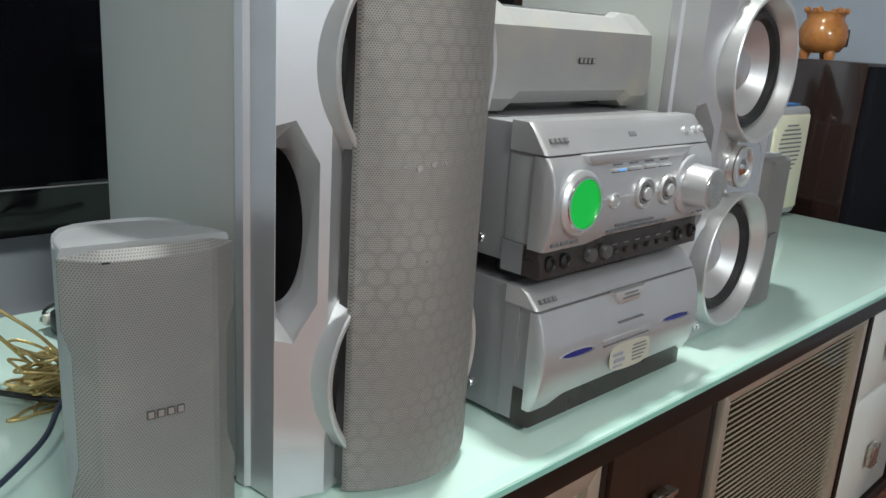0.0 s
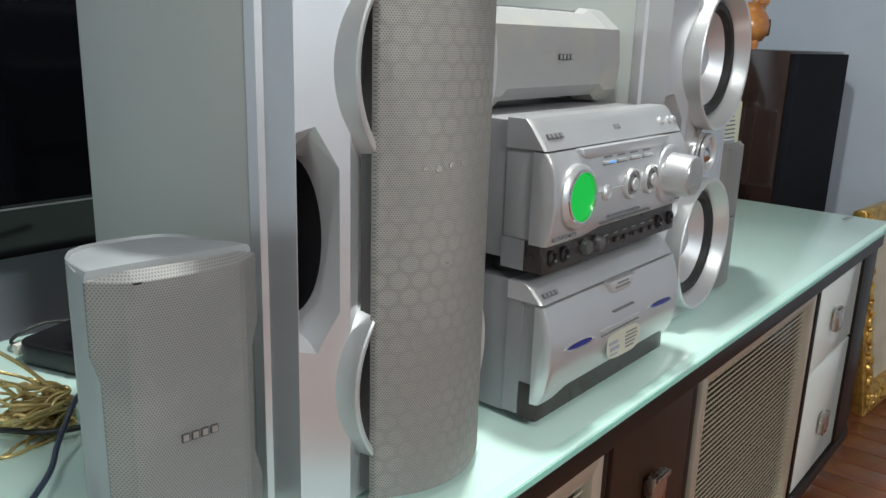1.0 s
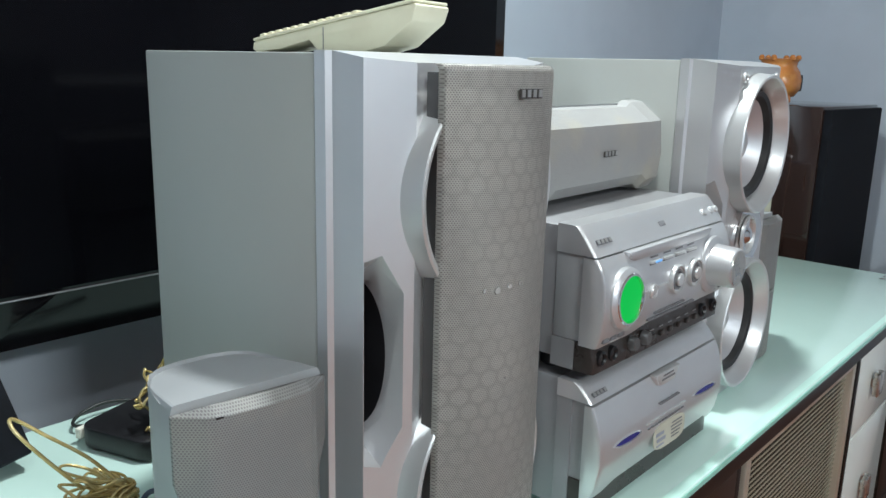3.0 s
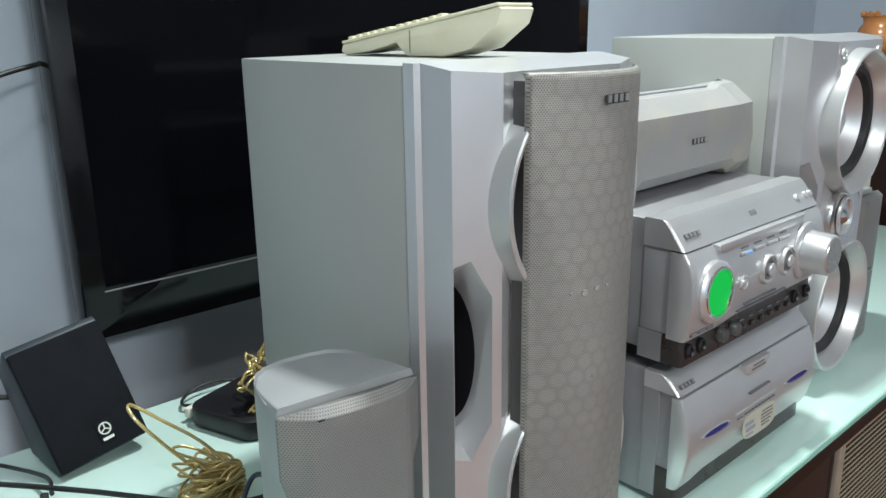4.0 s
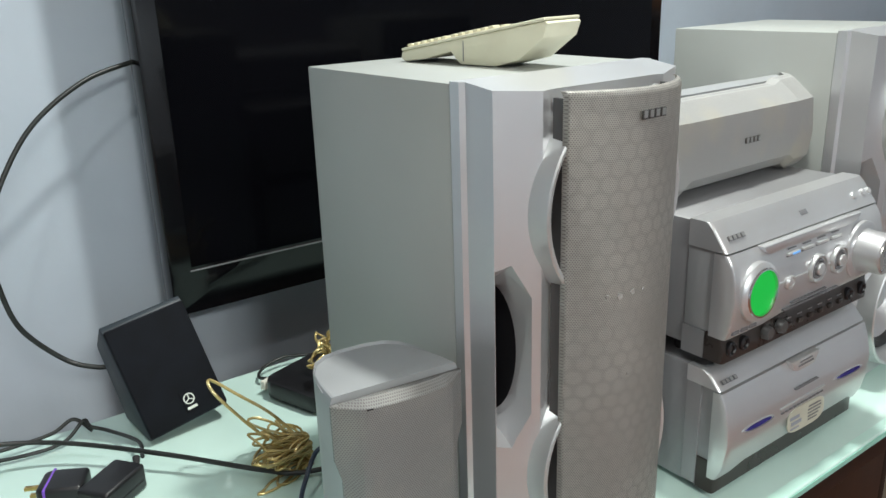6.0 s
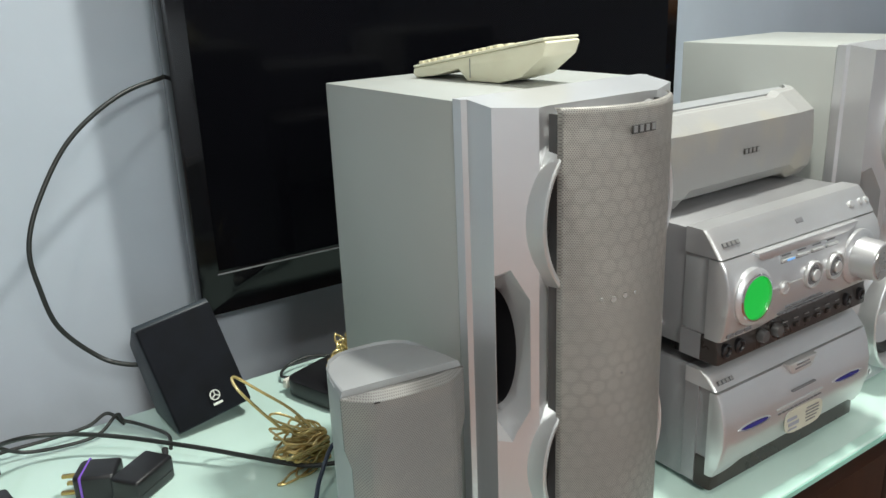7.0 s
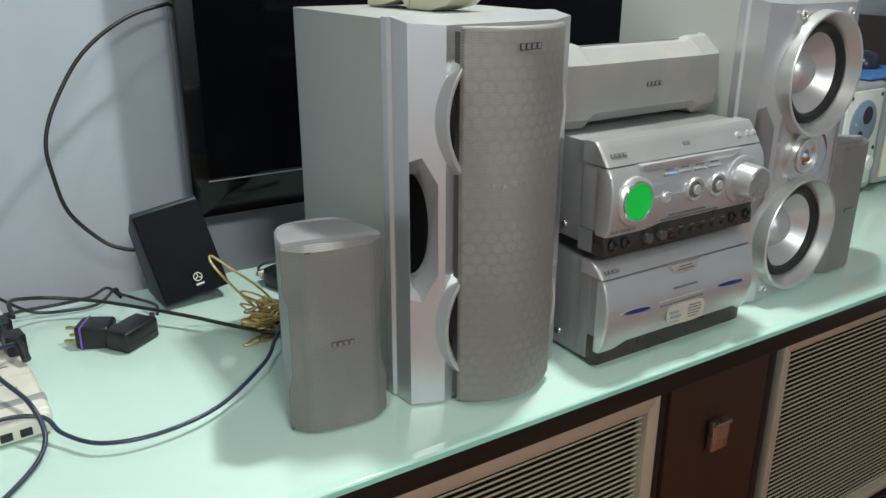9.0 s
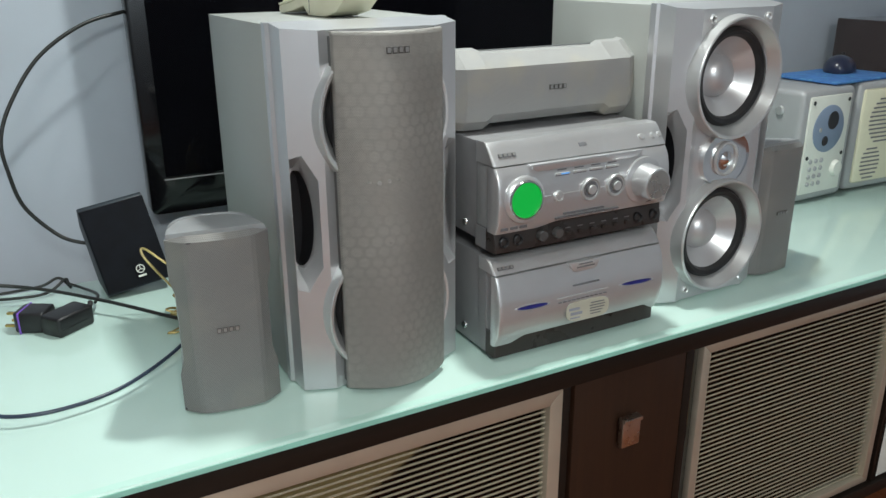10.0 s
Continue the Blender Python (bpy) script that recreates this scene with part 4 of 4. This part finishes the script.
# ---- phone on the tall speaker ----
phone = thing("telephone", Matrix.Translation((0.502, 0.850, T + 0.4970)) @ Matrix.Rotation(math.atan2(-0.203, 0.030), 4, "Z"), "cream desk telephone lying on the tall loudspeaker", "telephone")
pts = [(0.0, 0.0035), (0.006, 0.0), (0.040, 0.004), (0.078, 0.013), (0.092, 0.0005), (0.140, 0.0005), (0.172, 0.008), (0.202, 0.030), (0.207, 0.0435), (0.204, 0.0455), (0.110, 0.030), (0.002, 0.0110)]
part("shell", prism(pts, 0.0, 0.054, "y", 0.0018), M_CREAM, phone, "cream plastic shell", None, 30)
top = Matrix.Translation((0.0, 0.027, 0.0112)) @ Matrix.Rotation(-math.atan2(0.0190, 0.110), 4, "Y")
part("top_plate", box(0.003, 0.207, -0.0285, 0.0285, -0.0005, 0.0026, 0.0012), M_CREAM, phone, "cream key plate", top)
key = None
for i in range(12):
    for j in range(3):
        m = top @ pose(0.012 + 0.0108 * i + (0.004 if i > 5 else 0), -0.018 + 0.018 * j, 0.0026)
        if key is None:
            key = part("key", box(-0.0036, 0.0036, -0.0055, 0.0055, 0.0, 0.0034, 0.0012), M_CREAMDARK, phone, "", m)
        else:
            twin(key, m, phone)
part("seam", box(0.097, 0.0977, -0.0006, 0.0004, 0.004, 0.025), M_PRINT, phone)

# ---- set-top box ----
stb = thing("set_top_box", pose(0.480, 1.070, T, 0, 0, 18), "flat black set-top box behind the loudspeaker", "set-top box")
part("case", prism(rounded(-0.068, 0.068, -0.060, 0.060, 0.022), 0.003, 0.030, "z", 0.003), M_BLACK, stb)
part("badge", box(-0.012, 0.012, -0.005, 0.0, 0.0297, 0.0306), M_PRINT, stb, "", pose(-0.030, -0.030, 0))
for x in (-0.05, 0.05):
    part("foot", box(x - 0.012, x + 0.012, -0.03, 0.03, 0.0, 0.0035), M_RUBBER, stb)
part("socket", box(-0.063, -0.040, 0.0595, 0.068, 0.008, 0.022, 0.001), M_WHITE, stb, "white plug at the back")


# ---- golden speaker wire in two bundles ----
def bundle(name, at, label, loops, spread, major, lift, seed, rest=0.0022):
    rnd = random.Random(seed)
    whole = thing(name, at, label, "cable")
    for k in range(loops):
        a = radians(rnd.uniform(*spread))
        length, width = major * rnd.uniform(0.65, 1.1), major * rnd.uniform(0.10, 0.28)
        dx, dy = math.cos(a), math.sin(a)
        z0 = rnd.uniform(0.0, lift)
        tip = rnd.uniform(-0.4, 0.6) * lift
        pts = []
        for j in range(10):
            b = 2 * math.pi * j / 10
            u, v = length * (1 - math.cos(b)) / 2, width * math.sin(b) * (0.35 + 0.65 * (1 - math.cos(b)) / 2)
            z = max(rest, z0 + tip * u / length + 0.5 * lift * math.sin(b) * rnd.uniform(-0.3, 0.3))
            pts.append((dx * u - dy * v + rnd.uniform(-0.003, 0.003), dy * u + dx * v + rnd.uniform(-0.003, 0.003), z))
        part("strand", tube(pts, 0.0018, 6, 4, True), M_GOLDCABLE, whole, "", None, 60)
    return whole


heap = bundle("speaker_wire", pose(0.372, 0.905, T), "bundle of golden speaker wire lying on the glass", 30, (95, 205), 0.078, 0.040, 4)
heap2 = bundle("speaker_wire", pose(0.478, 1.035, T + 0.0325), "bundle of golden speaker wire on the set-top box", 18, (0, 360), 0.040, 0.075, 9)
for pts, lab in (([(0.372, 0.905, T + 0.02), (0.345, 0.945, T + 0.06), (0.308, 0.965, T + 0.095), (0.280, 0.976, T + 0.120), (0.276, 0.960, T + 0.112), (0.300, 0.945, T + 0.075), (0.330, 0.935, T + 0.035)], "loop of golden speaker wire rising from the bundle"),
                 ([(0.478, 1.040, T + 0.09), (0.480, 1.020, T + 0.125), (0.500, 0.985, T + 0.150), (0.530, 0.930, T + 0.160)], "golden speaker wire running behind the loudspeaker")):
    tagged(part("wire_loop", tube(pts, 0.0021, 8, 10), M_GOLDCABLE, None, "", None, 60), lab, "cable")

# ---- plugs and power strip ----
plug = thing("plug_adapter", pose(0.102, 1.012, T, 0, 0, -28), "black three-pin plug adapter with a purple line", "plug")
part("body", prism([(-0.026, -0.020), (-0.014, -0.024), (0.026, -0.022), (0.026, 0.022), (-0.014, 0.024), (-0.026, 0.020)], 0.0, 0.036, "z", 0.005, 3), M_BLACK, plug, "black plug body", None, 40)
part("purple_line", prism([(-0.0165, -0.0246), (-0.0135, -0.0246), (-0.0135, 0.0246), (-0.0165, 0.0246)], -0.0003, 0.0364, "z", 0.0008), M_PURPLE, plug, "purple line")
for y, z in ((-0.011, 0.010), (0.011, 0.010), (0.0, 0.027)):
    part("pin", box(-0.044, -0.025, y - 0.003, y + 0.003, z - 0.002, z + 0.002, 0.0006), M_BRASS, plug, "brass pin")
charger = thing("power_adapter", pose(0.150, 0.984, T, 0, 0, 36), "black block-shaped power adapter on the glass", "power adapter")
part("body", box(-0.036, 0.034, -0.022, 0.022, 0.0, 0.034, 0.005, 3), M_BLACK, charger, "black adapter body", None, 40)
part("ridge", box(-0.030, 0.028, -0.0226, -0.0212, 0.012, 0.014), M_BLACK, charger)
part("cable_relief", tube([(0.034, 0.0, 0.018), (0.046, 0.002, 0.022), (0.052, 0.006, 0.026)], 0.0045, 10, 4), M_RUBBER, charger)

strip = thing("power_strip", pose(-0.046, 0.982, T, 0, 0, 4), "white multi-socket power strip with black plugs in it", "power strip")
part("body", box(-0.043, 0.043, -0.205, 0.215, 0.002, 0.036, 0.008, 3), M_WHITE, strip, "white plastic body", None, 40)
end = part("end_cap", box(-0.0415, 0.0415, -0.212, -0.165, 0.0025, 0.0345, 0.008, 3), M_WHITE, strip, "translucent end cap")
part("grey_band", box(-0.0435, 0.0435, -0.178, -0.160, 0.010, 0.0370, 0.003), M_SILVER_DULL, strip, "grey band")
for x in (-0.012, 0.010):
    part("jack", box(x - 0.007, x + 0.007, -0.2135, -0.2110, 0.009, 0.020, 0.001), M_BLACK, end, "black phone jack")
for y in (-0.13, -0.06, 0.01, 0.08, 0.15):
    for x, dy in ((-0.012, 0), (0.012, 0), (0.0, 0.018)):
        part("slot", box(x - 0.005, x + 0.005, y + dy - 0.0012, y + dy + 0.0012, 0.0355, 0.0364), M_PRINT, strip)
for y in (-0.095, -0.025, 0.045, 0.115):
    part("joint_line", box(-0.042, 0.042, y - 0.0006, y + 0.0006, 0.0356, 0.0364), M_CREAMDARK, strip)
for x, y, z, rz in ((0.012, 0.040, 0.036, 0), (0.022, -0.022, 0.036, 10), (-0.004, 0.090, 0.036, 0)):
    pl = thing("plug", pose(-0.032 + x, 0.985 + y, T + z + 0.0006, 0, 0, rz), "black plug standing in the power strip", "plug", "plugs in the power strip")
    part("body", prism(rounded(-0.013, 0.013, -0.016, 0.016, 0.006), 0.0, 0.030, "z", 0.003), M_BLACK, pl, "", None, 40)
    part("neck", tube([(0.0, -0.010, 0.018), (0.0, -0.030, 0.022), (0.0, -0.052, 0.008)], 0.006, 10, 6), M_RUBBER, pl)

# ---- cables ----
def cable(name, pts, r, mat, label):
    return tagged(part(name, tube(pts, r, 10, 10), mat, None, "", None, 60), label, "cable")


cable("wall_cable", [(0.40, 1.352, 1.045), (0.355, 1.345, 1.033), (0.268, 1.315, 1.012), (0.184, 1.285, 0.960), (0.125, 1.255, 0.885), (0.099, 1.24, 0.823), (0.101, 1.235, 0.765), (0.116, 1.235, 0.699), (0.160, 1.230, 0.642), (0.194, 1.215, 0.624), (0.230, 1.200, 0.620)], 0.0036, M_CABLE, "black cable hanging from the television in a loop")
cable("speaker_cable", [(0.352, 0.735, T + 0.060), (0.351, 0.790, T + 0.075), (0.347, 0.830, T + 0.065), (0.318, 0.815, T + 0.035), (0.285, 0.775, T + 0.022), (0.199, 0.705, T + 0.016), (0.117, 0.682, T + 0.015), (0.052, 0.695, T + 0.016), (0.016, 0.740, T + 0.017), (-0.002, 0.770, T + 0.030), (-0.050, 0.770, T + 0.040), (-0.11, 0.74, T + 0.035), (-0.19, 0.66, T + 0.012)], 0.0028, M_BLUECABLE, "blue-black cable curving over the glass")
cable("strip_cable", [(-0.012, 0.935, T + 0.062), (-0.040, 0.89, T + 0.075), (-0.040, 0.85, T + 0.062), (-0.012, 0.775, T + 0.050), (-0.004, 0.735, T + 0.020), (-0.030, 0.690, T + 0.006), (-0.10, 0.62, T + 0.004), (-0.2, 0.58, T + 0.004)], 0.003, M_BLUECABLE, "dark cable running from the power strip")
cable("power_cable", [(0.42, 0.855, T + 0.010), (0.345, 0.875, T + 0.012), (0.306, 0.906, T + 0.016), (0.224, 1.000, T + 0.024), (0.134, 1.095, T + 0.030), (0.066, 1.130, T + 0.040), (0.020, 1.115, T + 0.055), (-0.004, 1.06, T + 0.075), (-0.004, 1.010, T + 0.070)], 0.0032, M_CABLE, "black power cable from the strip to the loudspeaker")
cable("adapter_cable", [(0.196, 1.018, T + 0.024), (0.204, 1.066, T + 0.020), (0.183, 1.135, T + 0.012), (0.165, 1.150, T + 0.018), (0.160, 1.165, T + 0.022), (0.130, 1.150, T + 0.008), (0.086, 1.150, T + 0.006), (0.030, 1.160, T + 0.012), (-0.015, 1.150, T + 0.05), (-0.020, 1.120, T + 0.060)], 0.0026, M_CABLE, "thin black adapter cable")
cable("loop_cable", [(0.168, 1.160, T + 0.006), (0.150, 1.178, T + 0.022), (0.120, 1.172, T + 0.014), (0.070, 1.172, T + 0.012), (0.010, 1.175, T + 0.012), (-0.06, 1.178, T + 0.008)], 0.0026, M_CABLE, "thin black cable at the back of the glass")
cable("box_cable", [(0.425, 1.125, T + 0.014), (0.412, 1.150, T + 0.010), (0.430, 1.172, T + 0.012), (0.470, 1.178, T + 0.016), (0.520, 1.17, T + 0.008), (0.60, 1.15, T + 0.004)], 0.0024, M_CABLE, "black cable behind the set-top box")

# ---- radios at the far end ----
r1 = thing("radio_speaker", pose(1.862, 0.885, T, 0, 0, 2) @ Matrix.Diagonal((1, 1, 1.11, 1)), "silver box speaker with a white face and blue dial", "radio")
part("case", box(-0.100, 0.100, 0.0, 0.190, 0.004, 0.252, 0.014, 3), M_SILVER_DULL, r1, "silver plastic case", None, 40)
f = part("face", box(-0.078, 0.078, -0.005, 0.002, 0.022, 0.238, 0.004), M_OFFWHITE, r1, "off-white face plate")
dialp = part("dial", lathe([(0, -0.0085), (0.93, -0.0085), (1.0, -0.006), (1.0, 0.0), (0, 0.0)], 40, "y", 0.058, 0.052), M_DIAL, f, "blue-grey oval dial", pose(0.0, 0, 0.165))
part("dial_hole", disc(0.020, -0.0105, -0.006, 0.001), M_BLACK, dialp, "", pose(0.010, 0, 0.018))
part("dial_hole", disc(0.011, -0.0105, -0.006, 0.001), M_BLACK, dialp, "", pose(-0.012, 0, -0.026))
part("dial_lamp", disc(0.005, -0.0105, -0.006, 0.001), M_BADGE_LIGHT, dialp, "", pose(-0.034, 0, 0.0))
part("knob", lathe([(0, -0.016), (0.016, -0.015), (0.019, -0.005), (0, -0.005)], 28), M_OFFWHITE, f, "", pose(0.048, 0, 0.072))
for i in range(3):
    for j in range(4):
        part("button", disc(0.0052, -0.009, -0.004, 0.001, 16), M_SILVER_DULL, f, "", pose(-0.052 + 0.021 * i, 0, 0.045 + 0.017 * j))
for x in (-0.066, 0.066):
    for z in (0.105, 0.225):
        part("screw", disc(0.0045, -0.0075, -0.004, 0.001, 16), M_BLACK, f, "", pose(x, 0, z))
part("side_knob", lathe([(0, -0.008), (0.009, -0.007), (0.010, 0.002), (0, 0.002)], 20, "x"), M_RING, r1, "", pose(-0.100, 0.06, 0.205))
r2 = thing("radio_speaker", pose(2.092, 0.895, T, 0, 0, -2) @ Matrix.Diagonal((1, 1, 1.11, 1)), "grey box radio with a cream slotted front", "radio")
part("case", box(-0.105, 0.105, 0.0, 0.190, 0.004, 0.254, 0.014, 3), M_SILVER_DULL, r2, "grey plastic case", None, 40)
f = part("face", box(-0.088, 0.092, -0.006, 0.002, 0.022, 0.238, 0.006, 3), M_CREAM, r2, "cream face plate")
for cx, cz, n in ((0.0, 0.165, 11), (-0.03, 0.065, 8)):
    for k in range(n):
        q = (k - (n - 1) / 2) / (n / 2)
        w = (0.058 if n == 11 else 0.036) * math.sqrt(1 - q * q * 0.9)
        part("slot", box(-w, w, -0.0072, -0.005, -0.0017, 0.0017), M_PRINT, f, "", pose(cx, 0, cz + (k - (n - 1) / 2) * 0.0098))
mpad = thing("mouse_pad", pose(2.02, 1.000, T + 0.2825, 0, 0, 3), "blue patterned mouse pad lying on the radios", "mouse pad")
part("sheet", box(-0.130, 0.150, -0.095, 0.095, 0.0, 0.006, 0.002), M_PAD, mpad)
mouse = thing("computer_mouse", pose(2.085, 1.035, T + 0.290, 0, 0, 30) @ Matrix.Diagonal((1.3, 1.3, 1.3, 1)), "dark blue computer mouse on the mouse pad", "mouse")
sph = bmesh.new()
bmesh.ops.create_uvsphere(sph, u_segments=24, v_segments=14, radius=1)
for v in sph.verts:
    v.co = Vector((v.co.x * 0.050, v.co.y * 0.031, max(v.co.z, -0.25) * (0.026 - 0.006 * v.co.x) + 0.0065))
part("shell", sph, M_MOUSE, mouse, "", None, 60)
part("wheel", lathe([(0.0, -0.004), (0.009, -0.004), (0.009, 0.004), (0, 0.004)], 18), M_BLACK, mouse, "", pose(0.026, 0, 0.026))

# ---- floor-standing speaker, pot, gilt frame beyond the sideboard ----
tower = thing("tower_speaker", pose(2.435, 0.86, FLOOR, 0, 0, -6) @ Matrix.Diagonal((1.19, 1, 1.018, 1)), "tall dark polished floor-standing speaker, black cloth front", "loudspeaker")
part("case", box(0.0, 0.34, 0.0, 0.50, 0.0, 1.038, 0.004), M_TOWERWOOD, tower, "dark polished wooden case")
part("cloth_front", prism([(0.006, -0.020), (0.008, -0.026), (0.310, -0.026), (0.336, -0.012), (0.336, -0.0005), (0.006, -0.0005)], 0.02, 1.030, "z", 0.002), M_BLACKMATT, tower, "black cloth front")
pot = thing("oil_burner", pose(2.500, 1.02, FLOOR + 1.0575), "small orange glazed oil burner on the dark speaker", "oil burner")
r = [(0.020, 0.016), (0.050, 0.022), (0.066, 0.045), (0.068, 0.070), (0.060, 0.095), (0.050, 0.110), (0.052, 0.122), (0.058, 0.130), (0.050, 0.132), (0.044, 0.118), (0, 0.112)]
part("body", lathe([(0, 0.016), *r], 40, "z"), M_TERRA, pot, "orange glazed body", None, 50)
part("mouth", lathe([(0, -0.004), (0.024, -0.003), (0.026, 0.004), (0, 0.004)], 28), M_BLACK, pot, "dark round opening", pose(0.030, -0.0575, 0.062, 0, 0, 24))
for a in range(3):
    part("foot", lathe([(0, 0), (0.012, 0), (0.016, 0.014), (0.012, 0.026), (0, 0.028)], 16, "z"), M_TERRA, pot, "", pose(0.040 * math.cos(2.1 * a), 0.040 * math.sin(2.1 * a), 0))
for a in range(6):
    part("knob", lathe([(0, -0.006), (0.008, -0.002), (0.009, 0.006), (0.005, 0.012), (0, 0.013)], 12, "z"), M_TERRA, pot, "", pose(0.052 * math.cos(1.05 * a), 0.052 * math.sin(1.05 * a), 0.130))

gilt = thing("picture_frame", pose(2.520, 0.55, FLOOR + 0.002, -8, 0, -6), "ornate gilded picture frame leaning beside the sideboard", "picture frame")
def moulding(pts):
    return prism(pts, -0.02, 0.02, "y", 0.006, 3)
W, HH, B = 0.50, 0.62, 0.075
for name, pts in (("side_rail", [(0, 0), (B, B), (B, HH - B), (0, HH)]), ("side_rail", [(W, 0), (W, HH), (W - B, HH - B), (W - B, B)]), ("bottom_rail", [(0, 0), (W, 0), (W - B, B), (B, B)]), ("top_rail", [(0, HH), (B, HH - B), (W - B, HH - B), (W, HH)])):
    part(name, moulding(pts), M_GILT, gilt)
part("picture", box(B - 0.005, W - B + 0.005, 0.004, 0.010, B - 0.005, HH - B + 0.005), M_MIRROR, gilt, "pale canvas")
rnd = random.Random(3)
scroll = None
for k in range(48):
    s = k / 47
    for x, z in ((0.035 + 0.012 * math.sin(k * 1.7), 0.02 + s * (HH - 0.04)), (0.02 + s * (W - 0.04), 0.035 + 0.012 * math.sin(k * 1.9))):
        m = pose(x, -0.021, z, rnd.uniform(-30, 30), rnd.uniform(0, 360), 0) @ Matrix.Diagonal((*[rnd.uniform(0.7, 1.5)] * 3, 1))
        if scroll is None:
            scroll = part("scroll", lathe([(0, -0.007), (0.006, -0.006), (0.010, -0.001), (0.008, 0.004), (0, 0.006)], 10, "y", 1.3, 0.8), M_GILT, gilt, "", m)
        else:
            twin(scroll, m, gilt)

# floor boards
board = None
for i in range(9):
    for j in range(2):
        m = pose(2.28 + 0.092 * i - 0.4, -0.9 + 1.25 * j + (0.3 if i % 2 else 0), FLOOR + 0.0002)
        if board is None:
            board = part("floor_board", box(-0.0445, 0.0445, -0.62, 0.62, 0.0, 0.0035, 0.001), M_FLOOR, bpy.data.objects["floor"], "", m)
        else:
            twin(board, m)
